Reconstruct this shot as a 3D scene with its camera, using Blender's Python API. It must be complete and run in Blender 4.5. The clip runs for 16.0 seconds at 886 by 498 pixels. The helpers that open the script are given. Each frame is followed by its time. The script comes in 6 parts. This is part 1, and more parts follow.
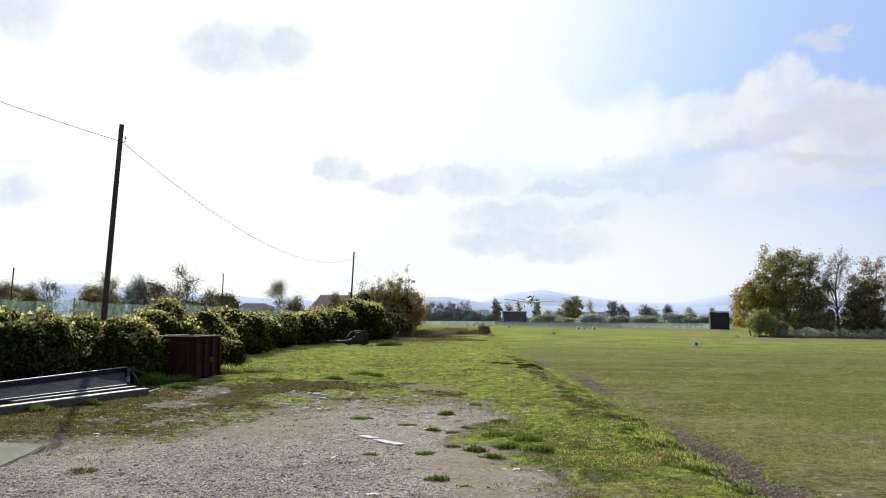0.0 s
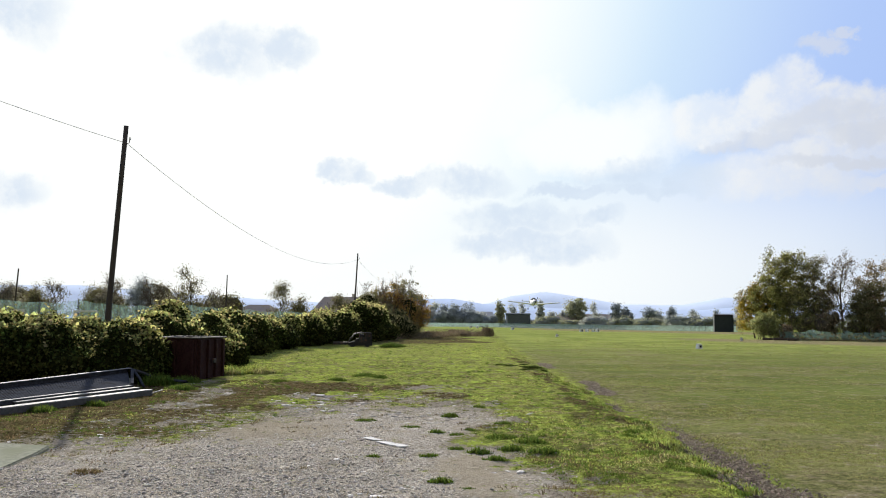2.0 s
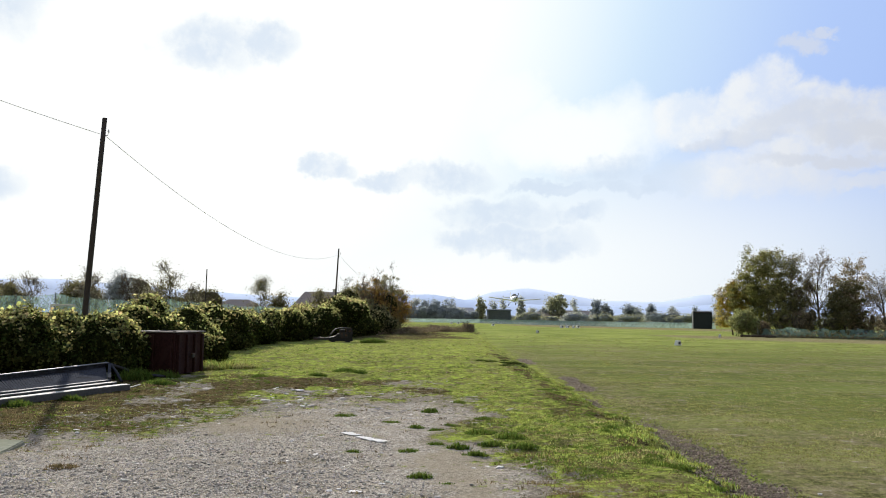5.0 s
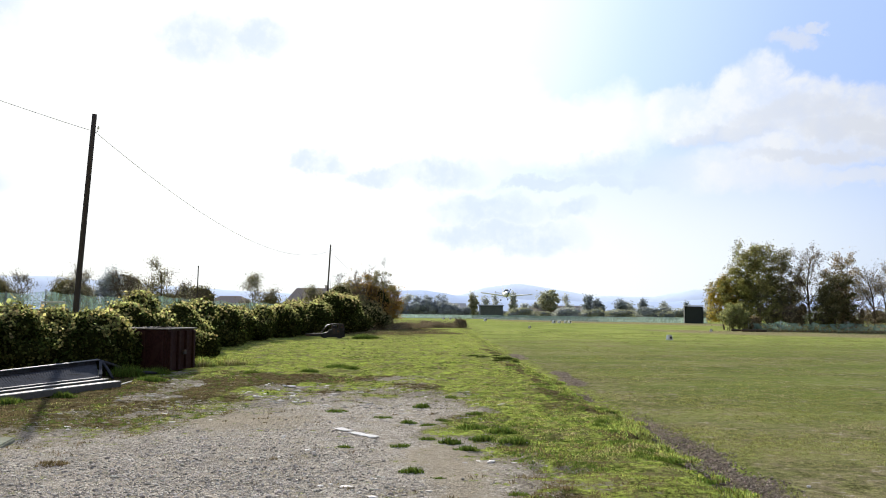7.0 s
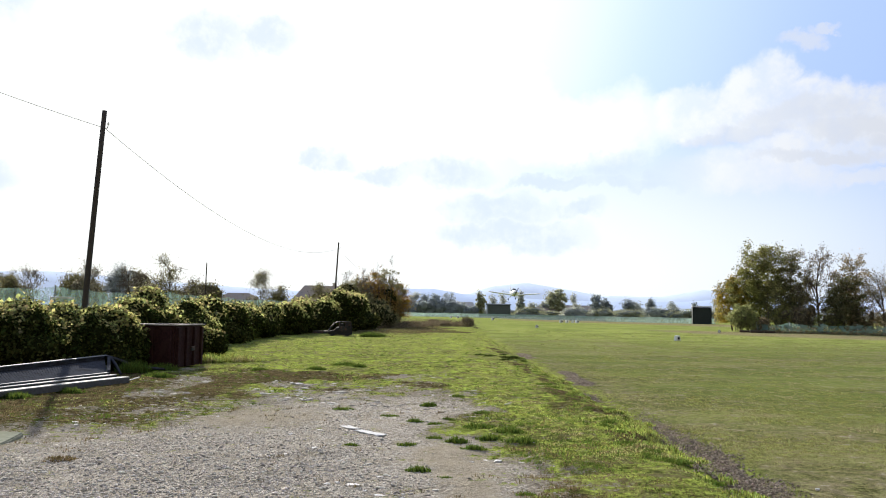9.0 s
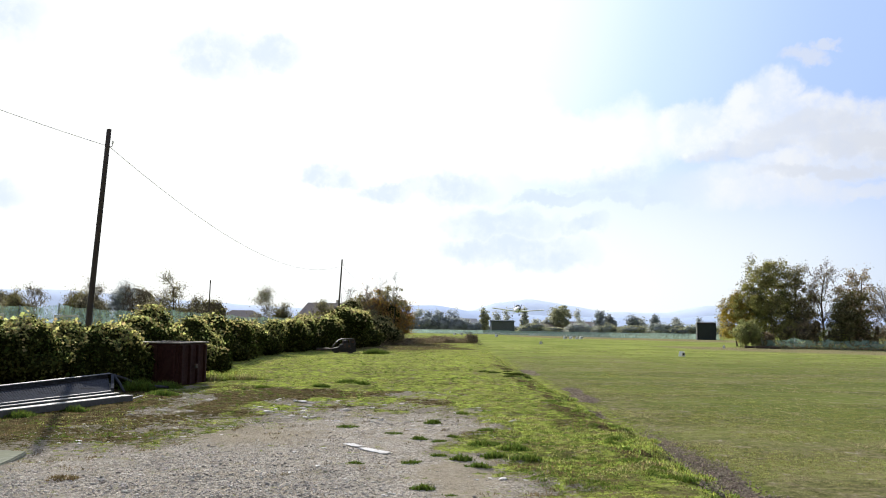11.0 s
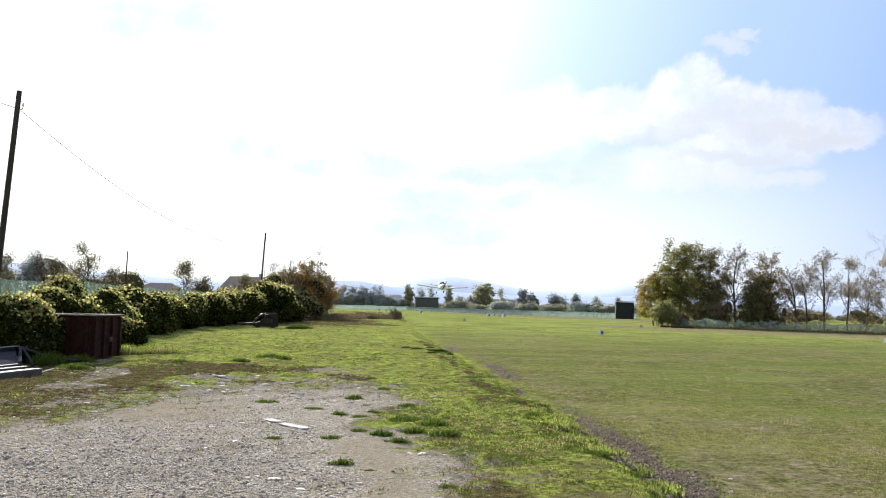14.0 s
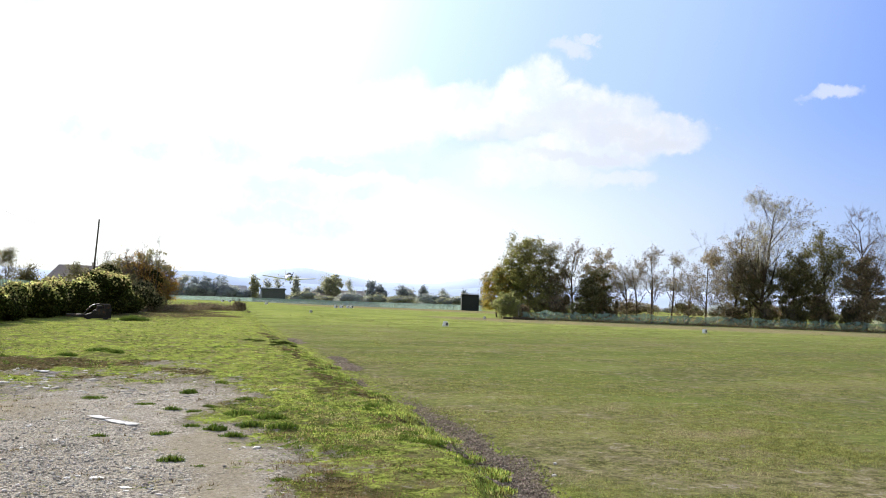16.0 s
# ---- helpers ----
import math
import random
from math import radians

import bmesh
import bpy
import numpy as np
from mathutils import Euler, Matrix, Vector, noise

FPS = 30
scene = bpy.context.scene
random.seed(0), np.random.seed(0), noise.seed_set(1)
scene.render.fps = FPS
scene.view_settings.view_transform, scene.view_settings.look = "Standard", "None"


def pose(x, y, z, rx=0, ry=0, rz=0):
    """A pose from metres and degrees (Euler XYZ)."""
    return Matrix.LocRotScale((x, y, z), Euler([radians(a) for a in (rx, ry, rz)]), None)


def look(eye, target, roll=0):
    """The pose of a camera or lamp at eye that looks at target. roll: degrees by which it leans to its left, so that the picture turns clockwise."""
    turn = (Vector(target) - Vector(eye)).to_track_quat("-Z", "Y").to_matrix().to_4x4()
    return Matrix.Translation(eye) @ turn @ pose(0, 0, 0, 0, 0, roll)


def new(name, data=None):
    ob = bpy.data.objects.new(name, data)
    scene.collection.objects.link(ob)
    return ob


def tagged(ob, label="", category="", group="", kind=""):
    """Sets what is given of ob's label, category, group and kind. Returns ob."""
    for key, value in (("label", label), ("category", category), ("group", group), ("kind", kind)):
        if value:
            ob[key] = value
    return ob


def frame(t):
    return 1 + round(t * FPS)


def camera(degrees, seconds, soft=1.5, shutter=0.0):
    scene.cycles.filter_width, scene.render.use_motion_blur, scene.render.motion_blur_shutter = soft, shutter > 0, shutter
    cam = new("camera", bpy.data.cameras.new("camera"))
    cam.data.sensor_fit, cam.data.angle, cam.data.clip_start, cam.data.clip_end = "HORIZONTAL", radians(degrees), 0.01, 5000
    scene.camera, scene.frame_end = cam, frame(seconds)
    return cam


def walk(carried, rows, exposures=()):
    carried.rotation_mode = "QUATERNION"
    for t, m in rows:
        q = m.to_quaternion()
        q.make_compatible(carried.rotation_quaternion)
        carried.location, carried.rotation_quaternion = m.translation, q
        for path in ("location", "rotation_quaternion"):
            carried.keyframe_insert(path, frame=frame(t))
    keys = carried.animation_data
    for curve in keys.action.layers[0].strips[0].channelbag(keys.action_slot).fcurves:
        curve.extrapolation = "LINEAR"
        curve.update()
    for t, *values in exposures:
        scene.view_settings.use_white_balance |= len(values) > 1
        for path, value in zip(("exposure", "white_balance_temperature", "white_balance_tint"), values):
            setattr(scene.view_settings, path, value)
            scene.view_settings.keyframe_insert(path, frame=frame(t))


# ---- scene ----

# ---------------------------------------------------------------- camera
cam = camera(56.4, 16.0, soft=1.0)
PATH = [
    (0.0, -0.016, -0.040, 1.608, 94.882, -0.345, -0.043),
    (0.5, -0.017, -0.035, 1.608, 95.100, -0.431, -0.372),
    (1.0, -0.017, -0.030, 1.607, 94.960, -0.316, -0.277),
    (1.5, -0.018, -0.025, 1.607, 95.021, -0.460, -0.042),
    (2.0, -0.019, -0.020, 1.606, 95.010, -0.476, 0.207),
    (2.5, -0.019, -0.015, 1.605, 95.137, -0.727, 0.040),
    (3.0, -0.020, -0.010, 1.605, 94.801, -1.001, -0.138),
    (3.5, -0.019, -0.007, 1.604, 95.230, -0.965, -0.291),
    (4.0, -0.017, -0.003, 1.603, 94.560, -0.750, -0.171),
    (4.5, -0.016, 0.000, 1.602, 94.762, -0.817, -0.737),
    (7.0, -0.000, -0.017, 1.596, 94.440, -0.505, -1.649),
    (7.5, 0.003, -0.020, 1.595, 94.638, -0.438, -1.638),
    (8.0, 0.000, -0.013, 1.596, 94.455, -0.828, -1.922),
    (8.5, -0.002, -0.007, 1.597, 94.381, -0.554, -1.428),
    (9.0, -0.005, 0.000, 1.598, 94.336, -0.974, -1.139),
    (11.5, -0.009, 0.004, 1.601, 95.610, -0.732, -0.857),
    (12.0, -0.010, 0.005, 1.602, 94.514, -1.149, -1.715),
    (12.5, 0.001, 0.021, 1.597, 93.785, -0.895, -2.362),
    (13.0, 0.012, 0.037, 1.592, 93.381, -1.191, -4.360),
    (13.5, 0.017, 0.044, 1.590, 93.619, -1.624, -5.342),
    (14.0, 0.015, 0.041, 1.593, 93.961, -1.538, -6.107),
    (14.5, 0.024, 0.023, 1.595, 94.056, -1.297, -6.371),
    (15.0, 0.045, -0.010, 1.597, 94.272, -1.104, -7.882),
    (15.5, 0.065, -0.045, 1.598, 94.367, -1.587, -10.694),
    (16.0, 0.104, -0.076, 1.612, 93.679, -1.787, -16.582),
]
walk(cam, [(t, pose(x, y, z, rx, ry, rz)) for t, x, y, z, rx, ry, rz in PATH],
     [(0.0, 0.37), (4.5, 0.36), (7.0, 0.50), (9.0, 0.52), (11.5, 0.50), (12.5, 0.46), (13.1, 0.49), (13.6, 0.63), (14.2, 0.66), (16.0, 0.70)])

# ---------------------------------------------------------------- node helpers
def node_math(nt, op, a, b=None, c=None, clamp=False):
    n = nt.nodes.new("ShaderNodeMath")
    n.operation, n.use_clamp = op, clamp
    for i, v in enumerate((a, b, c)):
        if v is None:
            continue
        if isinstance(v, (int, float)):
            n.inputs[i].default_value = v
        else:
            nt.links.new(v, n.inputs[i])
    return n.outputs[0]


def node_ramp(nt, v, lo, hi, out_lo=0.0, out_hi=1.0):
    n = nt.nodes.new("ShaderNodeMapRange")
    n.interpolation_type = "SMOOTHSTEP"
    nt.links.new(v, n.inputs["Value"])
    for key, val in (("From Min", lo), ("From Max", hi), ("To Min", out_lo), ("To Max", out_hi)):
        n.inputs[key].default_value = val
    return n.outputs["Result"]


def node_mix(nt, fac, a, b, blend="MIX"):
    n = nt.nodes.new("ShaderNodeMix")
    n.data_type, n.blend_type = "RGBA", blend
    for sock, v in ((n.inputs[0], fac), (n.inputs[6], a), (n.inputs[7], b)):
        if isinstance(v, (int, float)):
            sock.default_value = v
        elif isinstance(v, tuple):
            sock.default_value = (*v, 1.0)
        else:
            nt.links.new(v, sock)
    return n.outputs[2]


def node_noise(nt, vec, scale, detail=4.0, rough=0.55):
    n = nt.nodes.new("ShaderNodeTexNoise")
    n.inputs["Scale"].default_value, n.inputs["Detail"].default_value = scale, detail
    n.inputs["Roughness"].default_value = rough
    if vec is not None:
        nt.links.new(vec, n.inputs["Vector"])
    return n.outputs["Fac"]


# ---------------------------------------------------------------- sky and sun
SUN_AZ, SUN_EL = -19.5, 24.5
sun_dir = Vector((math.sin(radians(SUN_AZ)) * math.cos(radians(SUN_EL)),
                  math.cos(radians(SUN_AZ)) * math.cos(radians(SUN_EL)), math.sin(radians(SUN_EL))))

sun_data = bpy.data.lights.new("sun", "SUN")
sun_data.energy, sun_data.angle, sun_data.color = 5.0, radians(0.6), (1.0, 0.94, 0.86)
sun = new("sun", sun_data)
sun.matrix_world = look(sun_dir * 300, (0, 0, 0))


def build_world():
    world = bpy.data.worlds.new("sky")
    scene.world = world
    world.use_nodes = True
    nt = world.node_tree
    nt.nodes.clear()
    out = nt.nodes.new("ShaderNodeOutputWorld")
    bg = nt.nodes.new("ShaderNodeBackground")
    nt.links.new(bg.outputs[0], out.inputs[0])
    sky = nt.nodes.new("ShaderNodeTexSky")
    sky.sky_type = "NISHITA"
    sky.sun_disc = False
    sky.sun_elevation, sky.sun_rotation = radians(SUN_EL), radians(SUN_AZ)
    sky.air_density, sky.dust_density, sky.ozone_density = 1.0, 0.6, 1.5
    coord = nt.nodes.new("ShaderNodeTexCoord").outputs["Generated"]
    sep = nt.nodes.new("ShaderNodeSeparateXYZ")
    nt.links.new(coord, sep.inputs[0])
    x, y, z = sep.outputs
    az = node_math(nt, "MULTIPLY", node_math(nt, "ARCTAN2", x, y), 57.2958)
    el = node_math(nt, "MULTIPLY", node_math(nt, "ARCSINE", z), 57.2958)
    n1 = node_noise(nt, coord, 15.0, 8.0, 0.6)
    n2 = node_noise(nt, coord, 19.0, 8.0, 0.62)
    azd = node_math(nt, "ADD", az, node_math(nt, "MULTIPLY", node_math(nt, "SUBTRACT", n1, 0.5), 6.0))
    eld = node_math(nt, "ADD", el, node_math(nt, "MULTIPLY", node_math(nt, "SUBTRACT", n2, 0.5), 3.6))

    def blobs(spec):
        total = None
        for a, e, ra, re_, soft in spec:
            da = node_math(nt, "DIVIDE", node_math(nt, "SUBTRACT", azd, a), ra)
            de = node_math(nt, "DIVIDE", node_math(nt, "SUBTRACT", eld, e), re_)
            d = node_math(nt, "ADD", node_math(nt, "MULTIPLY", da, da), node_math(nt, "MULTIPLY", de, de))
            m = node_ramp(nt, d, 1.0 + soft, 1.0 - soft)
            total = m if total is None else node_math(nt, "MAXIMUM", total, m)
        return total

    dot = nt.nodes.new("ShaderNodeVectorMath")
    dot.operation = "DOT_PRODUCT"
    nt.links.new(coord, dot.inputs[0])
    dot.inputs[1].default_value = sun_dir
    near = dot.outputs["Value"]
    # clear sky, paler towards the sun, greyer behind the viewer
    base = node_mix(nt, 1.0, sky.outputs[0], (0.066, 0.080, 0.120), "MULTIPLY")
    base = node_mix(nt, 0.72, base, (0.165, 0.262, 0.60))
    base = node_mix(nt, node_ramp(nt, near, 0.42, 0.76), base, (0.345, 0.465, 0.74))
    base = node_mix(nt, node_ramp(nt, near, 0.72, 0.90), base, (0.54, 0.67, 0.77))
    base = node_mix(nt, node_ramp(nt, near, 0.38, -0.25, 0.0, 0.9), base, (0.36, 0.34, 0.295))
    low = node_ramp(nt, el, 14.0, 2.0)
    haze = node_mix(nt, node_ramp(nt, near, 0.42, 0.74), (0.32, 0.405, 0.56), (0.67, 0.715, 0.735))
    col = node_mix(nt, node_math(nt, "MULTIPLY", low, 0.82), base, haze)
    # thin bright veil that spreads round the sun and towards the horizon
    veil = node_ramp(nt, near, 0.83, 0.945)
    veil = node_math(nt, "MAXIMUM", veil, node_math(nt, "MULTIPLY", low, node_ramp(nt, near, 0.62, 0.88, 0.0, 0.8)))
    veil = node_math(nt, "MAXIMUM", veil, node_math(nt, "MULTIPLY", blobs([(9.0, 12.6, 7.0, 2.6, 0.9), (3.0, 15.0, 6.0, 3.5, 0.95)]), 0.85))
    col = node_mix(nt, veil, col, (0.80, 0.815, 0.80))
    # heaped clouds, bright where the sun strikes them, with soft grey undersides
    white = blobs([(18.3, 13.2, 3.0, 1.7, 0.5), (22.6, 13.9, 2.7, 2.3, 0.45), (25.9, 13.0, 2.6, 2.1, 0.45), (29.0, 12.3, 2.4, 2.0, 0.45),
                   (32.0, 11.6, 2.7, 1.4, 0.45), (27.0, 10.9, 5.0, 1.2, 0.7), (22.2, 9.5, 4.6, 1.6, 0.9), (28.0, 8.9, 2.2, 0.6, 0.9)])
    lump = node_ramp(nt, node_noise(nt, coord, 26.0, 7.0, 0.62), 0.36, 0.64, 0.62, 1.0)
    col = node_mix(nt, node_math(nt, "MULTIPLY", white, node_math(nt, "MULTIPLY", lump, 0.9)), col, node_mix(nt, node_ramp(nt, near, 0.62, 0.85), (0.56, 0.575, 0.605), (0.725, 0.745, 0.755)))
    shade = blobs([(24.7, 13.0, 3.0, 0.8, 0.8), (22.0, 12.1, 2.6, 0.6, 0.8), (28.0, 12.0, 2.8, 0.6, 0.8), (31.0, 11.2, 2.2, 0.5, 0.8), (26.0, 10.3, 3.4, 0.4, 0.8), (19.2, 11.6, 1.8, 0.5, 0.8)])
    col = node_mix(nt, node_math(nt, "MULTIPLY", shade, 0.7), col, node_mix(nt, node_ramp(nt, near, 0.62, 0.85), (0.475, 0.50, 0.56), (0.54, 0.585, 0.66)))
    puff = blobs([(24.8, 17.3, 1.6, 0.55, 0.7), (26.4, 17.9, 1.0, 0.3, 0.8), (41.9, 13.6, 1.7, 0.5, 0.7)])
    col = node_mix(nt, node_math(nt, "MULTIPLY", puff, 0.6), col, (0.55, 0.57, 0.61))
    grey = blobs([(12.2, 10.1, 2.9, 1.1, 0.85), (16.7, 9.7, 1.9, 0.95, 0.75), (14.0, 8.8, 3.6, 0.5, 0.7), (9.0, 8.9, 3.4, 0.45, 0.7),
                  (1.0, 9.7, 3.4, 1.1, 0.7), (-2.5, 9.4, 2.3, 0.8, 0.7), (-6.6, 10.1, 1.8, 0.8, 0.7), (4.6, 7.0, 4.0, 1.1, 0.8), (7.5, 5.3, 3.6, 1.0, 0.8),
                  (3.8, 5.3, 3.0, 0.8, 0.9), (10.2, 6.9, 2.2, 0.6, 0.8), (-15.2, 17.7, 2.9, 1.5, 0.95), (-11.5, 18.2, 1.9, 1.1, 0.95), (-27.6, 18.6, 2.4, 1.7, 0.9), (-28.5, 7.7, 2.6, 1.4, 0.8)])
    wisp = node_ramp(nt, node_noise(nt, coord, 30.0, 7.0, 0.62), 0.34, 0.62, 0.5, 1.0)
    col = node_mix(nt, node_math(nt, "MULTIPLY", node_math(nt, "MULTIPLY", grey, wisp), 0.8), col, (0.515, 0.595, 0.70))
    nt.links.new(col, bg.inputs["Color"])
    bg.inputs["Strength"].default_value = 1.0


build_world()

# ---------------------------------------------------------------- materials
def material(name, colour, rough=0.8, vary=0.25, scale=8.0, metal=0.0, second=None, bump=0.0, island=0.0, translucent=0.0,
             spec=0.3, stretch=(1, 1, 1), fine=6.0, glow=0.0):
    """A surface with two scales of mottling. second: a stain colour; island: random tone per loose piece."""
    m = bpy.data.materials.new(name)
    m.use_nodes = True
    nt = m.node_tree
    bsdf = nt.nodes["Principled BSDF"]
    out = nt.nodes["Material Output"]
    tc = nt.nodes.new("ShaderNodeTexCoord")
    mp = nt.nodes.new("ShaderNodeMapping")
    mp.inputs["Scale"].default_value = stretch
    nt.links.new(tc.outputs["Object"], mp.inputs[0])
    v = mp.outputs[0]
    big = node_noise(nt, v, scale, 5.0)
    small = node_noise(nt, v, scale * fine, 4.0, 0.65)
    dark = tuple(c * (1 - vary) for c in colour)
    light = tuple(min(1.0, c * (1 + vary)) for c in colour)
    col = node_mix(nt, node_ramp(nt, small, 0.3, 0.7), dark, light)
    if second:
        col = node_mix(nt, node_ramp(nt, big, 0.48, 0.66), col, second)
    else:
        col = node_mix(nt, node_ramp(nt, big, 0.3, 0.7, 0.0, 0.5), col, dark)
    if island:
        geo = nt.nodes.new("ShaderNodeNewGeometry")
        hsv = nt.nodes.new("ShaderNodeHueSaturation")
        rnd = geo.outputs["Random Per Island"]
        nt.links.new(node_ramp(nt, rnd, 0.0, 1.0, 1 - island, 1 + island), hsv.inputs["Value"])
        r2 = node_math(nt, "FRACT", node_math(nt, "MULTIPLY", rnd, 17.31))
        nt.links.new(node_ramp(nt, r2, 0.0, 1.0, 0.5 - 0.06 * island, 0.5 + 0.05 * island), hsv.inputs["Hue"])
        nt.links.new(col, hsv.inputs["Color"])
        col = hsv.outputs[0]
    nt.links.new(col, bsdf.inputs["Base Color"])
    bsdf.inputs["Roughness"].default_value, bsdf.inputs["Metallic"].default_value = rough, metal
    bsdf.inputs["Specular IOR Level"].default_value = spec
    if bump:
        b = nt.nodes.new("ShaderNodeBump")
        b.inputs["Strength"].default_value, b.inputs["Distance"].default_value = min(1.0, bump), 0.02
        nt.links.new(small, b.inputs["Height"])
        nt.links.new(b.outputs[0], bsdf.inputs["Normal"])
    if translucent:
        tr = nt.nodes.new("ShaderNodeBsdfTranslucent")
        nt.links.new(col, tr.inputs["Color"])
        mix = nt.nodes.new("ShaderNodeMixShader")
        mix.inputs[0].default_value = translucent
        nt.links.new(bsdf.outputs[0], mix.inputs[1])
        nt.links.new(tr.outputs[0], mix.inputs[2])
        nt.links.new(mix.outputs[0], out.inputs["Surface"])
    if glow:
        bsdf.inputs["Emission Strength"].default_value = glow
        nt.links.new(col, bsdf.inputs["Emission Color"])
    return m


def ground_material():
    """Turf, gravel, bare soil and dry moss laid out by the sheet's own masks, broken up by noise."""
    m = bpy.data.materials.new("ground_cover")
    m.use_nodes = True
    nt = m.node_tree
    bsdf = nt.nodes["Principled BSDF"]
    tc = nt.nodes.new("ShaderNodeTexCoord").outputs["Object"]

    def mask(name):
        n = nt.nodes.new("ShaderNodeAttribute")
        n.attribute_name = name
        return n.outputs["Fac"]

    fine = node_noise(nt, tc, 24.0, 6.0, 0.75)
    mid = node_noise(nt, tc, 2.6, 9.0, 0.78)
    big = node_noise(nt, tc, 0.35, 5.0, 0.6)
    mp = nt.nodes.new("ShaderNodeMapping")
    mp.inputs["Rotation"].default_value = (0, 0, radians(18))
    mp.inputs["Scale"].default_value = (0.10, 0.36, 1.0)
    nt.links.new(tc, mp.inputs[0])
    stripe = node_noise(nt, mp.outputs[0], 1.0, 5.0, 0.6)
    tuft = node_noise(nt, tc, 7.5, 8.0, 0.8)
    grain = node_math(nt, "ADD", node_math(nt, "MULTIPLY", fine, 0.4), node_math(nt, "MULTIPLY", tuft, 0.6))
    turf = node_mix(nt, node_ramp(nt, grain, 0.42, 0.56), (0.040, 0.047, 0.014), (0.46, 0.53, 0.11))
    turf = node_mix(nt, node_ramp(nt, big, 0.40, 0.6, 0.0, 0.5), turf, (0.45, 0.56, 0.09))
    turf = node_mix(nt, node_ramp(nt, mid, 0.48, 0.57, 0.0, 0.75), turf, (0.21, 0.175, 0.09))
    blotch = node_noise(nt, tc, 1.9, 8.0, 0.75)
    turf = node_mix(nt, node_ramp(nt, blotch, 0.50, 0.57, 0.0, 0.55), turf, (0.095, 0.108, 0.032))
    turf = node_mix(nt, node_ramp(nt, node_noise(nt, tc, 1.1, 7.0, 0.75), 0.5, 0.6, 0.0, 0.5), turf, (0.20, 0.17, 0.085))
    patch = node_noise(nt, tc, 0.16, 7.0, 0.7)
    field = node_mix(nt, node_ramp(nt, grain, 0.42, 0.60), (0.050, 0.055, 0.019), (0.25, 0.265, 0.085))
    field = node_mix(nt, node_ramp(nt, mid, 0.46, 0.6, 0.0, 0.65), field, (0.225, 0.195, 0.12))
    # The field turns a brighter yellow-green with distance.
    field = node_mix(nt, node_math(nt, "MULTIPLY", mask("green_amount"), 0.7), field, (0.36, 0.42, 0.10))
    field = node_mix(nt, node_ramp(nt, stripe, 0.46, 0.62, 0.0, 0.36), field, (0.28, 0.305, 0.095))
    field = node_mix(nt, node_ramp(nt, patch, 0.45, 0.58, 0.0, 0.6), field, (0.14, 0.18, 0.042))
    mottle = node_noise(nt, tc, 0.75, 9.0, 0.74)
    field = node_mix(nt, node_ramp(nt, mottle, 0.50, 0.57, 0.0, 0.36), field, (0.10, 0.112, 0.035))
    thin = node_math(nt, "ADD", mask("thin"), node_math(nt, "MULTIPLY", node_math(nt, "SUBTRACT", mid, 0.5), 1.1))
    straw = node_mix(nt, node_ramp(nt, grain, 0.43, 0.58), (0.15, 0.125, 0.07), (0.36, 0.29, 0.17))
    field = node_mix(nt, node_ramp(nt, thin, 0.2, 1.0, 0.0, 0.85), field, straw)
    col = node_mix(nt, mask("field"), turf, field)
    dry = node_mix(nt, node_ramp(nt, grain, 0.42, 0.58), (0.038, 0.029, 0.014), (0.195, 0.155, 0.075))
    dry = node_mix(nt, node_ramp(nt, node_noise(nt, tc, 1.3, 7.0, 0.7), 0.5, 0.6, 0.0, 0.5), dry, (0.12, 0.135, 0.036))
    col = node_mix(nt, node_ramp(nt, node_math(nt, "ADD", mask("dry"), node_math(nt, "MULTIPLY", node_math(nt, "SUBTRACT", mid, 0.5), 1.2)), 0.35, 0.65), col, dry)
    vor = nt.nodes.new("ShaderNodeTexVoronoi")
    vor.inputs["Scale"].default_value = 42.0
    nt.links.new(tc, vor.inputs["Vector"])
    sepc = nt.nodes.new("ShaderNodeSeparateColor")
    nt.links.new(vor.outputs["Color"], sepc.inputs[0])
    pebble = node_mix(nt, sepc.outputs[0], (0.165, 0.144, 0.115), (0.66, 0.60, 0.495))
    sand = node_mix(nt, node_ramp(nt, fine, 0.3, 0.7), (0.235, 0.203, 0.15), (0.49, 0.43, 0.335))
    stony = node_mix(nt, node_ramp(nt, mid, 0.4, 0.55), sand, pebble)
    stony = node_mix(nt, node_ramp(nt, tuft, 0.54, 0.64, 0.0, 0.3), stony, (0.16, 0.135, 0.10))
    stony = node_mix(nt, node_ramp(nt, node_noise(nt, tc, 0.8, 6.0, 0.65), 0.5, 0.62, 0.0, 0.4), stony, (0.46, 0.41, 0.33))
    stony = node_mix(nt, node_ramp(nt, mask("gravel"), 0.97, 0.6, 0.0, 0.62), stony, node_mix(nt, node_ramp(nt, grain, 0.42, 0.58), (0.10, 0.083, 0.058), (0.30, 0.255, 0.185)))
    tan = node_mix(nt, node_ramp(nt, fine, 0.3, 0.7), (0.25, 0.213, 0.15), (0.46, 0.40, 0.295))
    stony = node_mix(nt, node_ramp(nt, node_math(nt, "ADD", mask("sand"), node_math(nt, "MULTIPLY", node_math(nt, "SUBTRACT", tuft, 0.5), 1.2)), 0.32, 0.62, 0.0, 0.85), stony, tan)
    edge = node_math(nt, "ADD", mask("gravel"), node_math(nt, "MULTIPLY", node_math(nt, "SUBTRACT", mid, 0.5), 3.4))
    edge = node_math(nt, "ADD", edge, node_math(nt, "MULTIPLY", node_math(nt, "SUBTRACT", tuft, 0.5), 3.0))
    col = node_mix(nt, node_ramp(nt, edge, 0.38, 0.6), col, stony)
